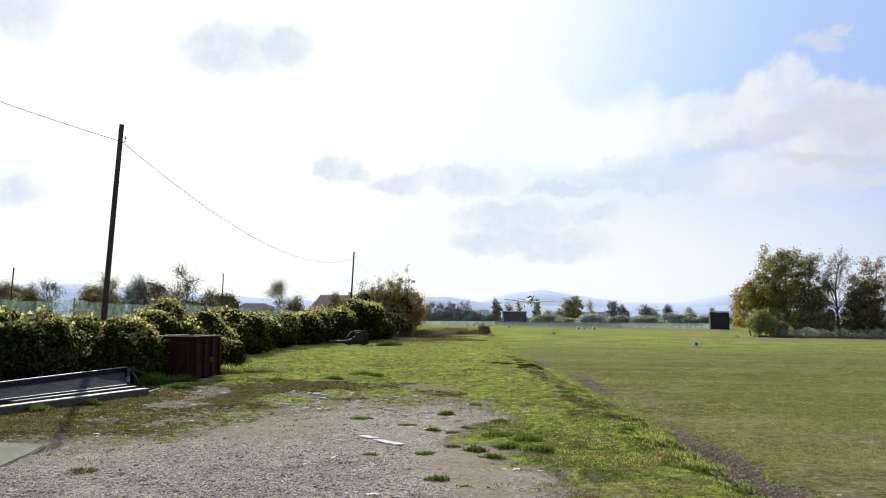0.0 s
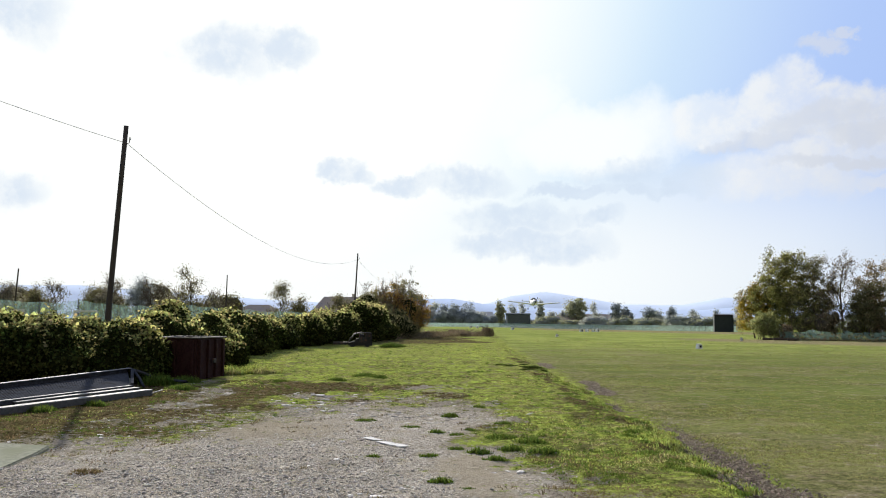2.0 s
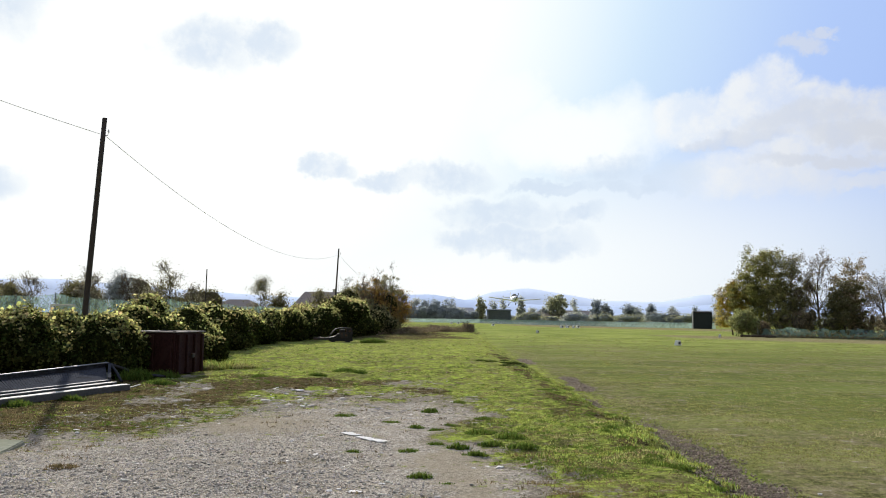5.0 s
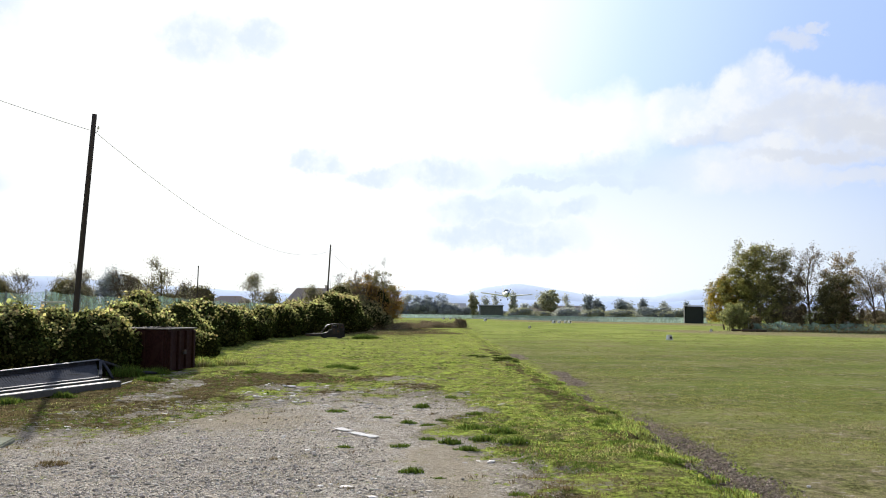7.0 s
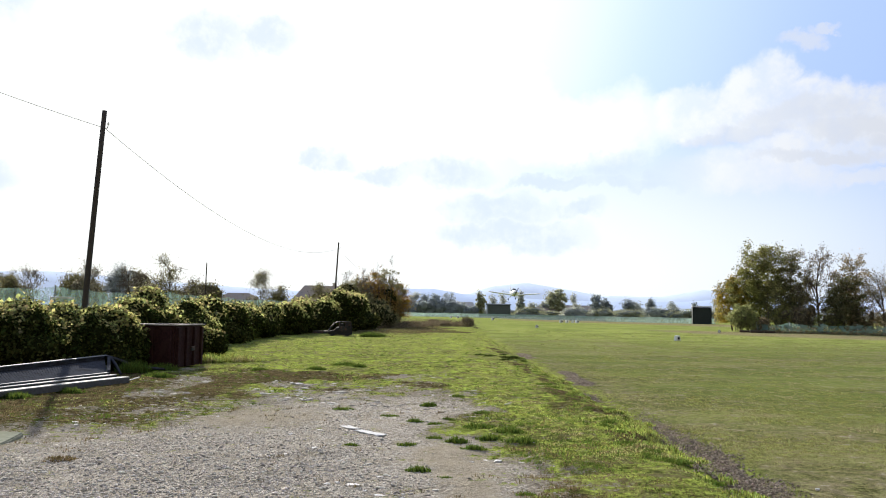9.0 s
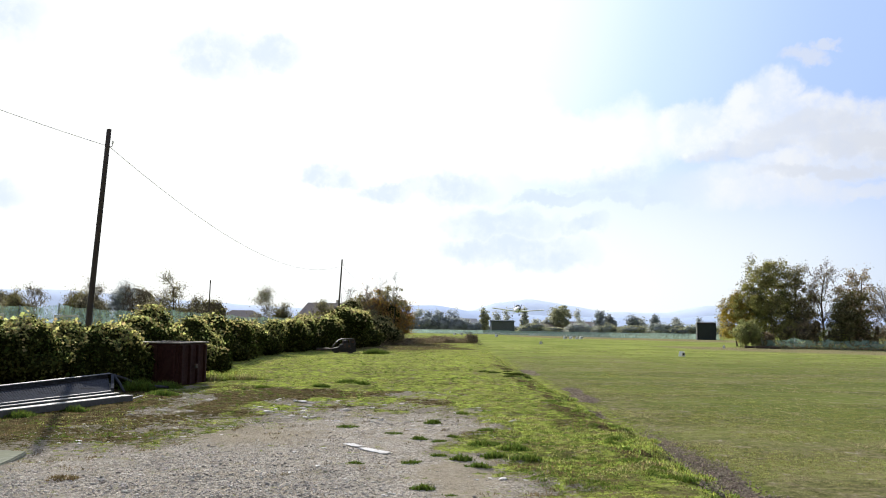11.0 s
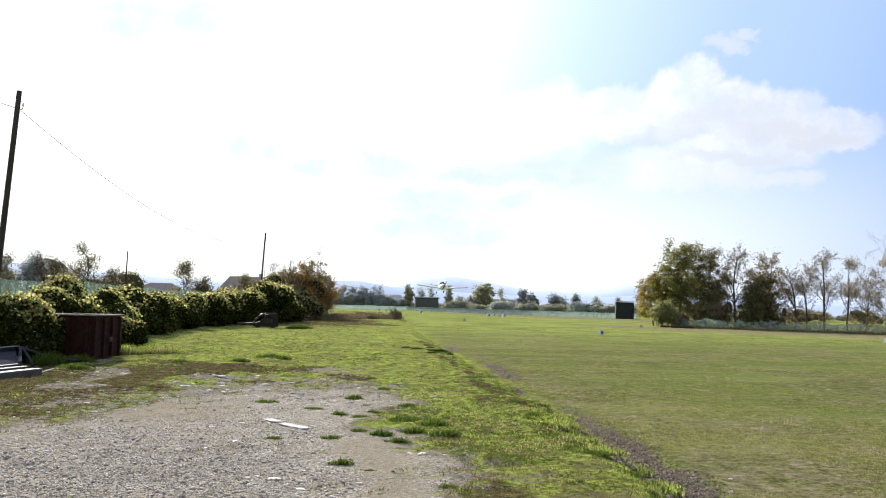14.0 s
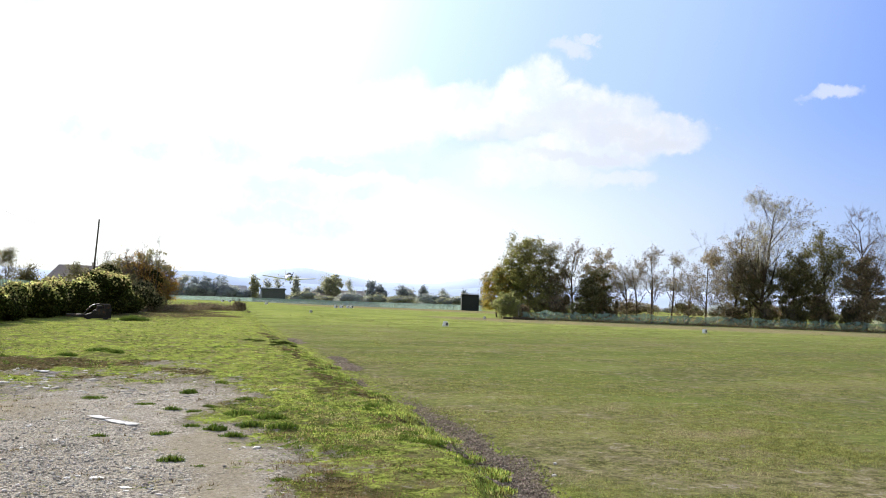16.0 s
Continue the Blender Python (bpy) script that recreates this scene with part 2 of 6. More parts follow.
    soil = node_mix(nt, node_ramp(nt, grain, 0.4, 0.6), (0.08, 0.064, 0.048), (0.30, 0.25, 0.185))
    col = node_mix(nt, node_ramp(nt, node_math(nt, "ADD", mask("soil"), node_math(nt, "MULTIPLY", node_math(nt, "SUBTRACT", mid, 0.5), 0.9)), 0.4, 0.65), col, soil)
    nt.links.new(col, bsdf.inputs["Base Color"])
    bsdf.inputs["Roughness"].default_value = 0.95
    bsdf.inputs["Specular IOR Level"].default_value = 0.0
    h = node_math(nt, "ADD", node_math(nt, "MULTIPLY", fine, 0.035), node_math(nt, "MULTIPLY", mid, 0.12))
    h = node_math(nt, "ADD", h, node_math(nt, "MULTIPLY", tuft, 0.09))
    h = node_math(nt, "MULTIPLY", h, node_math(nt, "SUBTRACT", 1.0, node_math(nt, "MULTIPLY", mask("field"), 0.72)))
    h = node_math(nt, "MULTIPLY", h, node_math(nt, "SUBTRACT", 1.0, node_math(nt, "MULTIPLY", mask("gravel"), 0.55)))
    h = node_math(nt, "ADD", h, node_math(nt, "MULTIPLY", vor.outputs["Distance"], -0.02))
    b = nt.nodes.new("ShaderNodeBump")
    b.inputs["Strength"].default_value, b.inputs["Distance"].default_value = 0.9, 1.0
    nt.links.new(h, b.inputs["Height"])
    nt.links.new(b.outputs[0], bsdf.inputs["Normal"])
    return m


def net_material(name, colour, cover):
    m = material(name, colour, 0.8, 0.2, 3.0, translucent=0.6, spec=0.0)
    nt = m.node_tree
    out = nt.nodes["Material Output"]
    link = out.inputs["Surface"].links[0].from_socket
    tr = nt.nodes.new("ShaderNodeBsdfTransparent")
    mix = nt.nodes.new("ShaderNodeMixShader")
    tc = nt.nodes.new("ShaderNodeTexCoord").outputs["Object"]
    fac = node_ramp(nt, node_noise(nt, tc, 2.2, 5.0, 0.6), 0.3, 0.7, cover - 0.22, cover + 0.22)
    nt.links.new(fac, mix.inputs[0])
    nt.links.new(tr.outputs[0], mix.inputs[1])
    nt.links.new(link, mix.inputs[2])
    nt.links.new(mix.outputs[0], out.inputs["Surface"])
    return m


M_GROUND = ground_material()
M_BLADE = material("grass_blade", (0.265, 0.325, 0.072), 0.6, 0.4, 1.3, second=(0.40, 0.37, 0.15), island=0.7, translucent=0.55, spec=0.0)
M_BLADE_FIELD = material("mown_grass_blade", (0.25, 0.265, 0.08), 0.7, 0.35, 0.9, second=(0.34, 0.30, 0.16), island=0.6, translucent=0.5, spec=0.0)
M_BLADE_DRY = material("dry_grass_blade", (0.22, 0.17, 0.085), 0.8, 0.3, 1.0, island=0.4, translucent=0.35, spec=0.0)
M_BLADE_DARK = material("weed_leaf", (0.125, 0.185, 0.035), 0.6, 0.3, 4.0, island=0.45, translucent=0.45, spec=0.0)
M_WEED_DARK = material("dark_weed_leaf", (0.085, 0.115, 0.03), 0.8, 0.4, 4.0, island=0.5, translucent=0.2, spec=0.0)
# Ivy in two tones: dark for shaded leaves, yellow-green for sunlit ones.
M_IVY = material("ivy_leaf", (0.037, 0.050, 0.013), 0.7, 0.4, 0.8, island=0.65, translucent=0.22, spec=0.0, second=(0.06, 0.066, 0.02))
M_IVY_LIT = material("ivy_foliage_lit", (0.40, 0.395, 0.14), 0.7, 0.35, 0.8, island=0.65, translucent=0.6, spec=0.0, second=(0.50, 0.44, 0.20))
M_LEAF_PALE = material("leaf_pale_green", (0.35, 0.37, 0.15), 0.6, 0.3, 0.5, island=0.4, translucent=0.5, spec=0.0)
M_THICK = material("brown_undergrowth", (0.13, 0.11, 0.07), 0.95, 0.4, 2.0, spec=0.0)
# Near-black core: the shade inside a bush is put into its colour.
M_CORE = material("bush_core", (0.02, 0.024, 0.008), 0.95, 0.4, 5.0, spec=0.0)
M_BARK = material("bark", (0.10, 0.08, 0.06), 0.95, 0.35, 3.0, bump=0.8, stretch=(3, 3, 0.6), spec=0.0)
M_TWIG = material("twig", (0.16, 0.13, 0.105), 0.9, 0.3, 3.0, spec=0.0)
M_LEAF_GREEN = material("leaf_green", (0.315, 0.31, 0.105), 0.6, 0.3, 0.5, island=0.45, translucent=0.55, spec=0.0)
M_LEAF_OLIVE = material("leaf_olive", (0.215, 0.20, 0.095), 0.65, 0.3, 0.5, island=0.45, translucent=0.55, spec=0.0)
M_LEAF_GOLD = material("leaf_gold", (0.50, 0.39, 0.09), 0.6, 0.3, 0.5, island=0.4, translucent=0.45, spec=0.0)
M_LEAF_SILVER = material("leaf_silver", (0.46, 0.43, 0.28), 0.6, 0.3, 0.5, island=0.4, translucent=0.6, spec=0.0)
M_LEAF_BG = material("leaf_grey_olive", (0.29, 0.27, 0.19), 0.8, 0.3, 0.3, island=0.4, translucent=0.5, spec=0.0)
M_LEAF_RUST = material("leaf_rust", (0.40, 0.26, 0.075), 0.7, 0.35, 0.5, island=0.5, translucent=0.5, spec=0.0)
M_LEAF_BROWN = material("leaf_brown", (0.33, 0.265, 0.155), 0.7, 0.3, 0.5, island=0.45, translucent=0.55, spec=0.0)
# Far leaves: distance haze is put into these lifted, greyish colours.
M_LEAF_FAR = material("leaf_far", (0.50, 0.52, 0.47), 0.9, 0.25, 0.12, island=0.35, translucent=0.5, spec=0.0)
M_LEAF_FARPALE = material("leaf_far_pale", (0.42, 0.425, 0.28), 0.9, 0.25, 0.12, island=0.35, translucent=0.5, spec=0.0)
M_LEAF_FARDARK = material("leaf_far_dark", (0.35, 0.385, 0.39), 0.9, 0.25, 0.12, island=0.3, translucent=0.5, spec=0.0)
M_WOOD = material("weathered_pole_wood", (0.06, 0.05, 0.042), 0.9, 0.35, 4.0, bump=0.5, stretch=(4, 4, 0.35))
M_WIRE = material("wire", (0.5, 0.5, 0.5), 0.6, 0.2, 10.0)
M_IRON = material("dark_iron", (0.035, 0.033, 0.032), 0.6, 0.4, 6.0, metal=0.3, second=(0.09, 0.05, 0.03))
M_RUST = material("rust_red_paint", (0.030, 0.012, 0.011), 0.7, 0.35, 3.0, bump=0.4, second=(0.038, 0.018, 0.015), spec=0.1)
M_GALV = material("galvanised_steel", (0.06, 0.063, 0.07), 0.85, 0.25, 3.0, metal=0.0, spec=0.0, second=(0.045, 0.045, 0.046))
M_ALU = material("pale_aluminium_lit", (0.24, 0.24, 0.225), 0.7, 0.15, 4.0, spec=0.1, second=(0.3, 0.29, 0.27))
M_CONCRETE = material("pale_concrete", (0.27, 0.272, 0.205), 0.95, 0.2, 2.0, bump=0.4, second=(0.235, 0.24, 0.165), spec=0.0)
M_SLAB = material("white_stone_slab", (0.70, 0.68, 0.63), 0.9, 0.12, 6.0, bump=0.3, spec=0.0)
M_SCRUB = material("dry_scrub_leaf", (0.23, 0.19, 0.115), 0.9, 0.35, 0.8, island=0.5, translucent=0.35, spec=0.0)
M_BEAM = material("dull_steel_shaded", (0.10, 0.10, 0.095), 0.85, 0.2, 3.0, spec=0.05)
M_STONE = material("pale_stone", (0.60, 0.57, 0.52), 0.85, 0.25, 5.0, bump=0.5, island=0.2, second=(0.36, 0.34, 0.3))
M_CHIP = material("stone_chip", (0.46, 0.43, 0.375), 0.9, 0.25, 9.0, island=0.45, spec=0.0)
M_GRAVEL = material("gravel_stone", (0.54, 0.50, 0.43), 0.9, 0.25, 8.0, island=0.5, spec=0.0)
M_CLOD = material("soil_clod", (0.29, 0.24, 0.185), 0.95, 0.3, 8.0, island=0.5, spec=0.0)
M_NET = net_material("green_netting", (0.38, 0.57, 0.48), 0.46)
M_NET_SIDE = net_material("dull_green_netting", (0.32, 0.46, 0.39), 0.42)
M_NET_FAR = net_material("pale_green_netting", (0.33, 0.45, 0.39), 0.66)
M_POST = material("fence_post", (0.22, 0.20, 0.17), 0.85, 0.3, 5.0)
M_POST_PALE = material("pale_fence_post", (0.55, 0.55, 0.52), 0.7, 0.2, 5.0)
M_SHED_DARK = material("dark_green_sheet_metal", (0.018, 0.028, 0.026), 0.6, 0.3, 1.2, metal=0.1)
M_SHED_ROOF = material("pale_roof_sheet", (0.62, 0.63, 0.62), 0.5, 0.15, 1.5)
M_PLASTER = material("grey_plaster", (0.42, 0.39, 0.34), 0.9, 0.15, 0.6, second=(0.33, 0.3, 0.27))
M_TILE = material("weathered_roof_tile", (0.37, 0.31, 0.255), 0.9, 0.2, 1.5, bump=0.5, second=(0.34, 0.3, 0.27), spec=0.0)
M_FARWALL = material("far_wall", (0.20, 0.215, 0.235), 0.9, 0.15, 0.3)
M_FARDARK = material("far_dark_wall", (0.12, 0.14, 0.15), 0.95, 0.2, 0.4, spec=0.0)
M_BLUESHED = material("blue_grey_sheet", (0.20, 0.25, 0.28), 0.7, 0.15, 0.8)
M_WINDOW = material("window_glass", (0.03, 0.035, 0.04), 0.12, 0.1, 2.0, spec=0.6)
M_WHITE = material("white_paint", (0.78, 0.78, 0.76), 0.45, 0.08, 2.0, spec=0.4)
M_PLANEGLASS = material("canopy_glass", (0.03, 0.04, 0.05), 0.08, 0.1, 2.0, spec=0.7)
M_BLACK = material("black_rubber", (0.02, 0.02, 0.02), 0.75, 0.3, 8.0)
# Hills emit light: the haze of distance is put into colour and glow.
M_MOUNT_NEAR = material("hill_near_haze_glow", (0.27, 0.325, 0.43), 1.0, 0.05, 0.004, glow=0.75, spec=0.0)
M_MOUNT_FAR = material("hill_far_haze_glow", (0.32, 0.37, 0.46), 1.0, 0.04, 0.004, glow=0.8, spec=0.0)

# ---------------------------------------------------------------- mesh helpers
def raw_mesh(name, verts, faces, smooth=False):
    me = bpy.data.meshes.new(name)
    me.from_pydata([tuple(v) for v in verts], [], [tuple(int(i) for i in f) for f in faces])
    if smooth:
        me.polygons.foreach_set("use_smooth", [True] * len(me.polygons))
    me.update()
    return me


def tri_mesh(name, verts, tris):
    """Fast mesh from arrays of points and of equally long faces."""
    verts, tris = np.asarray(verts, dtype=np.float32), np.asarray(tris, dtype=np.int32)
    k = tris.shape[1]
    me = bpy.data.meshes.new(name)
    me.vertices.add(len(verts))
    me.vertices.foreach_set("co", verts.ravel())
    me.loops.add(tris.size)
    me.loops.foreach_set("vertex_index", tris.ravel())
    me.polygons.add(len(tris))
    me.polygons.foreach_set("loop_start", np.arange(0, tris.size, k, dtype=np.int32))
    me.update(calc_edges=True)
    me.validate()
    return me


def holder(name, m=None):
    ob = new(name)
    ob.empty_display_size = 0.2
    if m is not None:
        ob.matrix_world = m
    return ob


def part(name, data, mat, parent=None, label="", m=None):
    """Links a mesh or a bmesh as one object under a thing or a part."""
    if isinstance(data, bmesh.types.BMesh):
        me = bpy.data.meshes.new(name)
        data.to_mesh(me)
        data.free()
        data = me
    if mat is not None and not data.materials:
        data.materials.append(mat)
    ob = new(name, data)
    if parent is not None:
        ob.parent = parent
    if m is not None:
        ob.matrix_basis = m
    if label:
        ob["label"] = label
    return ob


def box_bm(sx, sy, sz, bevel=0.0, at=(0, 0, 0), bm=None, rot=None):
    """A bevelled box that stands on its base at the given place."""
    own = bmesh.new()
    bmesh.ops.create_cube(own, size=1.0)
    bmesh.ops.scale(own, vec=(sx, sy, sz), verts=own.verts)
    if bevel:
        bmesh.ops.bevel(own, geom=own.edges[:], offset=bevel, segments=2, affect="EDGES", profile=0.6)
    bmesh.ops.translate(own, vec=(0, 0, sz / 2), verts=own.verts)
    if rot is not None:
        bmesh.ops.transform(own, matrix=rot, verts=own.verts)
    bmesh.ops.translate(own, vec=at, verts=own.verts)
    if bm is None:
        return own
    tmp = bpy.data.meshes.new("tmp")
    own.to_mesh(tmp)
    own.free()
    bm.from_mesh(tmp)
    bpy.data.meshes.remove(tmp)
    return bm


def tube_arrays(points, radii, sides=6):
    """Rings round a line of points, closed at the far end."""
    pts = [Vector(p) for p in points]
    verts, faces = [], []
    side = Vector((1, 0, 0))
    for i, p in enumerate(pts):
        d = (pts[min(i + 1, len(pts) - 1)] - pts[max(i - 1, 0)]).normalized()
        side = side - d * side.dot(d)
        if side.length < 1e-3:
            side = d.orthogonal()
        side.normalize()
        up = d.cross(side)
        for k in range(sides):
            a = 2 * math.pi * k / sides
            verts.append(p + (side * math.cos(a) + up * math.sin(a)) * radii[i])
    for i in range(len(pts) - 1):
        for k in range(sides):
            k2 = (k + 1) % sides
            faces.append((i * sides + k, i * sides + k2, (i + 1) * sides + k2, (i + 1) * sides + k))
    return verts, faces


class Pile:
    """Collects faces of four corners into one mesh."""

    def __init__(self):
        self.v, self.f = [], []

    def add(self, verts, faces):
        o = len(self.v)
        self.v.extend(verts)
        self.f.extend(tuple(i + o for i in f) for f in faces)

    def tube(self, points, radii, sides=5):
        self.add(*tube_arrays(points, radii, sides))

    def mesh(self, name, smooth=True):
        return raw_mesh(name, self.v, self.f, smooth)


def leaf_mesh(name, centres, size, rng, outward=None, stretch=1.5, droop=0.0, narrow=1.0):
    """Diamond leaves with a fold along the midrib, one per centre."""
    c = np.asarray(centres, dtype=np.float64)
    n = len(c)
    a = rng.normal(size=(n, 3))
    if outward is not None:
        a = a * 1.1 + outward
    a /= np.linalg.norm(a, axis=1)[:, None] + 1e-9
    b = rng.normal(size=(n, 3))
    b[:, 2] -= droop
    b -= a * (a * b).sum(1)[:, None]
    b /= np.linalg.norm(b, axis=1)[:, None] + 1e-9
    s = np.cross(a, b)
    k = (size * rng.uniform(0.6, 1.35, n))[:, None]
    tip, base = c + b * k * stretch * 0.5, c - b * k * stretch * 0.5
    l, r = c + s * k * 0.5 * narrow + a * k * 0.14 * narrow, c - s * k * 0.5 * narrow + a * k * 0.14 * narrow
    verts = np.stack([base, l, tip, r], axis=1).reshape(-1, 3)
    i = np.arange(n)[:, None] * 4
    return tri_mesh(name, verts, i + np.array([[0, 1, 2, 3]]))


def blade_mesh(name, xy, z, height, rng, blades=4, spread=0.03, width=0.006, lean=0.5):
    """Tufts of bent blades, each blade two triangles."""
    n = len(xy) * blades
    base = np.repeat(np.c_[xy, z], blades, axis=0)
    base[:, :2] += rng.normal(0, spread, (n, 2))
    h = np.repeat(height, blades) * rng.uniform(0.55, 1.25, n)
    ang = rng.uniform(0, 2 * np.pi, n)
    out = np.c_[np.cos(ang), np.sin(ang), np.zeros(n)]
    side = np.c_[-np.sin(ang), np.cos(ang), np.zeros(n)]
    ln = (rng.uniform(0.1, 1.0, n) * lean * h)[:, None]
    w = (np.broadcast_to(width, n) * rng.uniform(0.7, 1.5, n))[:, None]
    up = np.array([[0, 0, 1.0]])
    base[:, 2] -= 0.01
    mid = base + up * (h * 0.6)[:, None] + out * ln * 0.35
    tip = base + up * h[:, None] + out * ln
    verts = np.stack([base - side * w, base + side * w, mid + side * w * 0.7, tip, mid - side * w * 0.7], axis=1).reshape(-1, 3)
    i = np.arange(n)[:, None] * 5
    tris = np.concatenate([i + [[0, 1, 2]], i + [[0, 2, 4]], i + [[4, 2, 3]]])
    return tri_mesh(name, verts, tris)


def value_noise(x, y, cell, seed):
    r = np.random.default_rng(seed)
    table = r.random((256, 256))
    u, v = np.asarray(x) / cell, np.asarray(y) / cell
    i, j = np.floor(u).astype(int), np.floor(v).astype(int)
    fu, fv = u - i, v - j
    fu, fv = fu * fu * (3 - 2 * fu), fv * fv * (3 - 2 * fv)
    g = lambda a, b: table[a % 256, b % 256]
    return (g(i, j) * (1 - fu) + g(i + 1, j) * fu) * (1 - fv) + (g(i, j + 1) * (1 - fu) + g(i + 1, j + 1) * fu) * fv


def fractal(x, y, cell, seed):
    return (value_noise(x, y, cell, seed) * 0.55 + value_noise(x, y, cell * 0.47, seed + 1) * 0.28 + value_noise(x, y, cell * 0.21, seed + 2) * 0.17)


def ease(v, lo, hi):
    t = np.clip((np.asarray(v, dtype=float) - lo) / (hi - lo), 0, 1)
    return t * t * (3 - 2 * t)


# ---------------------------------------------------------------- ground
def bank_x(y):
    """The crest of the bank between the yard and the landing field."""
    return np.interp(y, [-200, 6, 11, 16, 23, 35, 60, 95, 130], [2.55, 2.6, 2.9, 3.05, 3.15, 3.3, 3.9, 5.0, 6.0]) + (fractal(y, y * 0 + 3, 3.0, 61) - 0.5) * 0.35


def ground_z(x, y):
    x, y = np.asarray(x, dtype=float), np.asarray(y, dtype=float)
    d = x - bank_x(y)
    drop = 0.24 * (1 - ease(y, 85, 125)) + 0.0
    near = np.exp(-np.hypot(x, y - 15) / 60)
    ragged = d + (value_noise(x, y, 0.7, 19) - 0.5) * 0.7
    z = -0.22 + 0.22 * (1 - 0.6 * ease(d, -0.5, 0.6) - 0.4 * ease(ragged, 0.05, 0.35)) * (1 - ease(y, 85, 125))
    furrow = np.exp(-((d - 0.7) / 0.3) ** 2) * 0.05 * (1 - ease(y, 50, 90))
    ridge = np.exp(-((d + 0.15) / 0.3) ** 2) * 0.02 * (1 - ease(y, 60, 90))
    rough = (fractal(x, y, 1.3, 5) - 0.5) * 0.09 * (1 - ease(d, 0.2, 1.2)) + (fractal(x, y, 4.0, 9) - 0.5) * 0.05
    rough = rough + ((value_noise(x, y, 0.42, 15) - 0.5) * 0.05 + (value_noise(x, y, 0.26, 17) - 0.5) * 0.06 * np.maximum(ease(x, 0.3, 1.0), ease(y, 15.0, 18.0))) * (1 - ease(d, 0.3, 1.2)) * (1 - ease(y, 30, 45))
    return z - furrow + ridge + rough * (0.25 + 0.75 * near) * (1 - ease(np.hypot(x, y), 150, 400))


def gravel_amount(x, y):
    """1 in the gravel yard, thinning out over a wide ragged border, with stray patches in the moss."""
    n1, n2 = fractal(x, y, 1.7, 21) - 0.5, fractal(x, y, 0.55, 23) - 0.5
    far = np.interp(x, [-9, -6, -5.3, -4.4, -3.7, -2.7, -1.8, -0.3, 0.6, 1.4], [8.5, 9.4, 10.2, 11.2, 12.4, 14.6, 15.6, 16.2, 15.6, 14.0])
    right = np.interp(y, [5, 7.8, 9, 10, 11.6, 13.6, 16.3, 19], [0.45, 0.5, 0.4, 0.35, 0.6, 0.95, 0.9, 1.2])
    a = 1 - ease(y - far - n1 * 5.0 - n2 * 4.0, -3.6, 5.2)
    b = 1 - ease(x - right - n1 * 1.4 - n2 * 1.2, -0.5, 0.6 + 1.0 * (1 - ease(y, 9.5, 11.5)))
    spots = sum(np.exp(-((x - p) / rp) ** 2 - ((y - q) / rq) ** 2) for p, q, rp, rq in (
        (-5.0, 15.2, 0.65, 2.2), (-5.2, 18.8, 0.7, 1.4), (-2.7, 17.7, 0.8, 0.9), (-4.3, 13.2, 0.5, 0.6), (-0.4, 19.6, 1.2, 1.2), (-6.2, 22.0, 0.5, 1.2)))
    return np.clip(np.maximum(a * b, ease(spots + n2 * 1.6, 0.3, 1.05) * 0.66), 0, 1)


def sand_amount(x, y):
    """Fine tan sand where wheels have worn the gravel away."""
    n = fractal(x, y, 1.2, 39)
    worn = np.exp(-((x + 2.5) / 1.3) ** 2 - ((y - 12.5) / 1.6) ** 2) + 0.8 * np.exp(-((x - 0.3) / 0.55) ** 2) * (1 - ease(y, 9.3, 11.3)) + 0.5 * np.exp(-((x + 1.2) / 0.9) ** 2 - ((y - 15.6) / 1.2) ** 2)
    return np.clip(worn * (0.45 + 0.9 * n), 0, 1)


def dry_amount(x, y):
    """Brown mossy turf along the gravel's far border and below the hedge."""
    g = gravel_amount(x, y)
    n = fractal(x, y, 2.0, 33)
    band = ease(y, 11, 14.5) * (1 - ease(y, 20, 24.5)) * (1 - ease(x, 0.2, 2.4)) * (0.3 + 0.85 * ease(n, 0.34, 0.6))
    d = x - bank_x(y)
    crest = np.exp(-((d + 0.25) / 0.35) ** 2) * ease(fractal(x, y, 1.1, 37), 0.34, 0.6) * ease(y, 8, 11) * (1 - ease(y, 30, 60)) * 0.95
    lefty = (1 - ease(x, -4.2, -2.8)) * ease(y, 8.5, 10.5) * (1 - ease(y, 19.0, 22.5)) * ease(x, -10, -7.5) * (0.8 + 0.4 * ease(n, 0.34, 0.58))
    rim = ease(x, 0.3, 0.9) * (1 - ease(x, 1.4, 2.1)) * (1 - ease(y, 9.0, 12.0)) * (0.3 + 0.75 * n)
    scrub = ease(y, 46, 64) * (1 - ease(y, 115, 150)) * (1 - ease(x - bank_x(y) + (fractal(x, y, 5.0, 35) - 0.5) * 9.0, -4.0, 0.5)) * ease(x, -14, -7) * (0.45 + 0.5 * n)
    strip = np.exp(-(((y - 97) * 30 + (x - 39) * 27) / 40.4 + 4.0) ** 2 / 14) * ease(x, 25, 34) * 0.5
    worn = bare_amount(x, y) * 0.5 * (1 - ease(d, 0.0, 0.4)) * (1 - ease(y, 40, 60))
    return np.clip(np.maximum.reduce([crest, band, lefty, rim, scrub, strip, worn]), 0, 1) * (1 - g * 0.6)


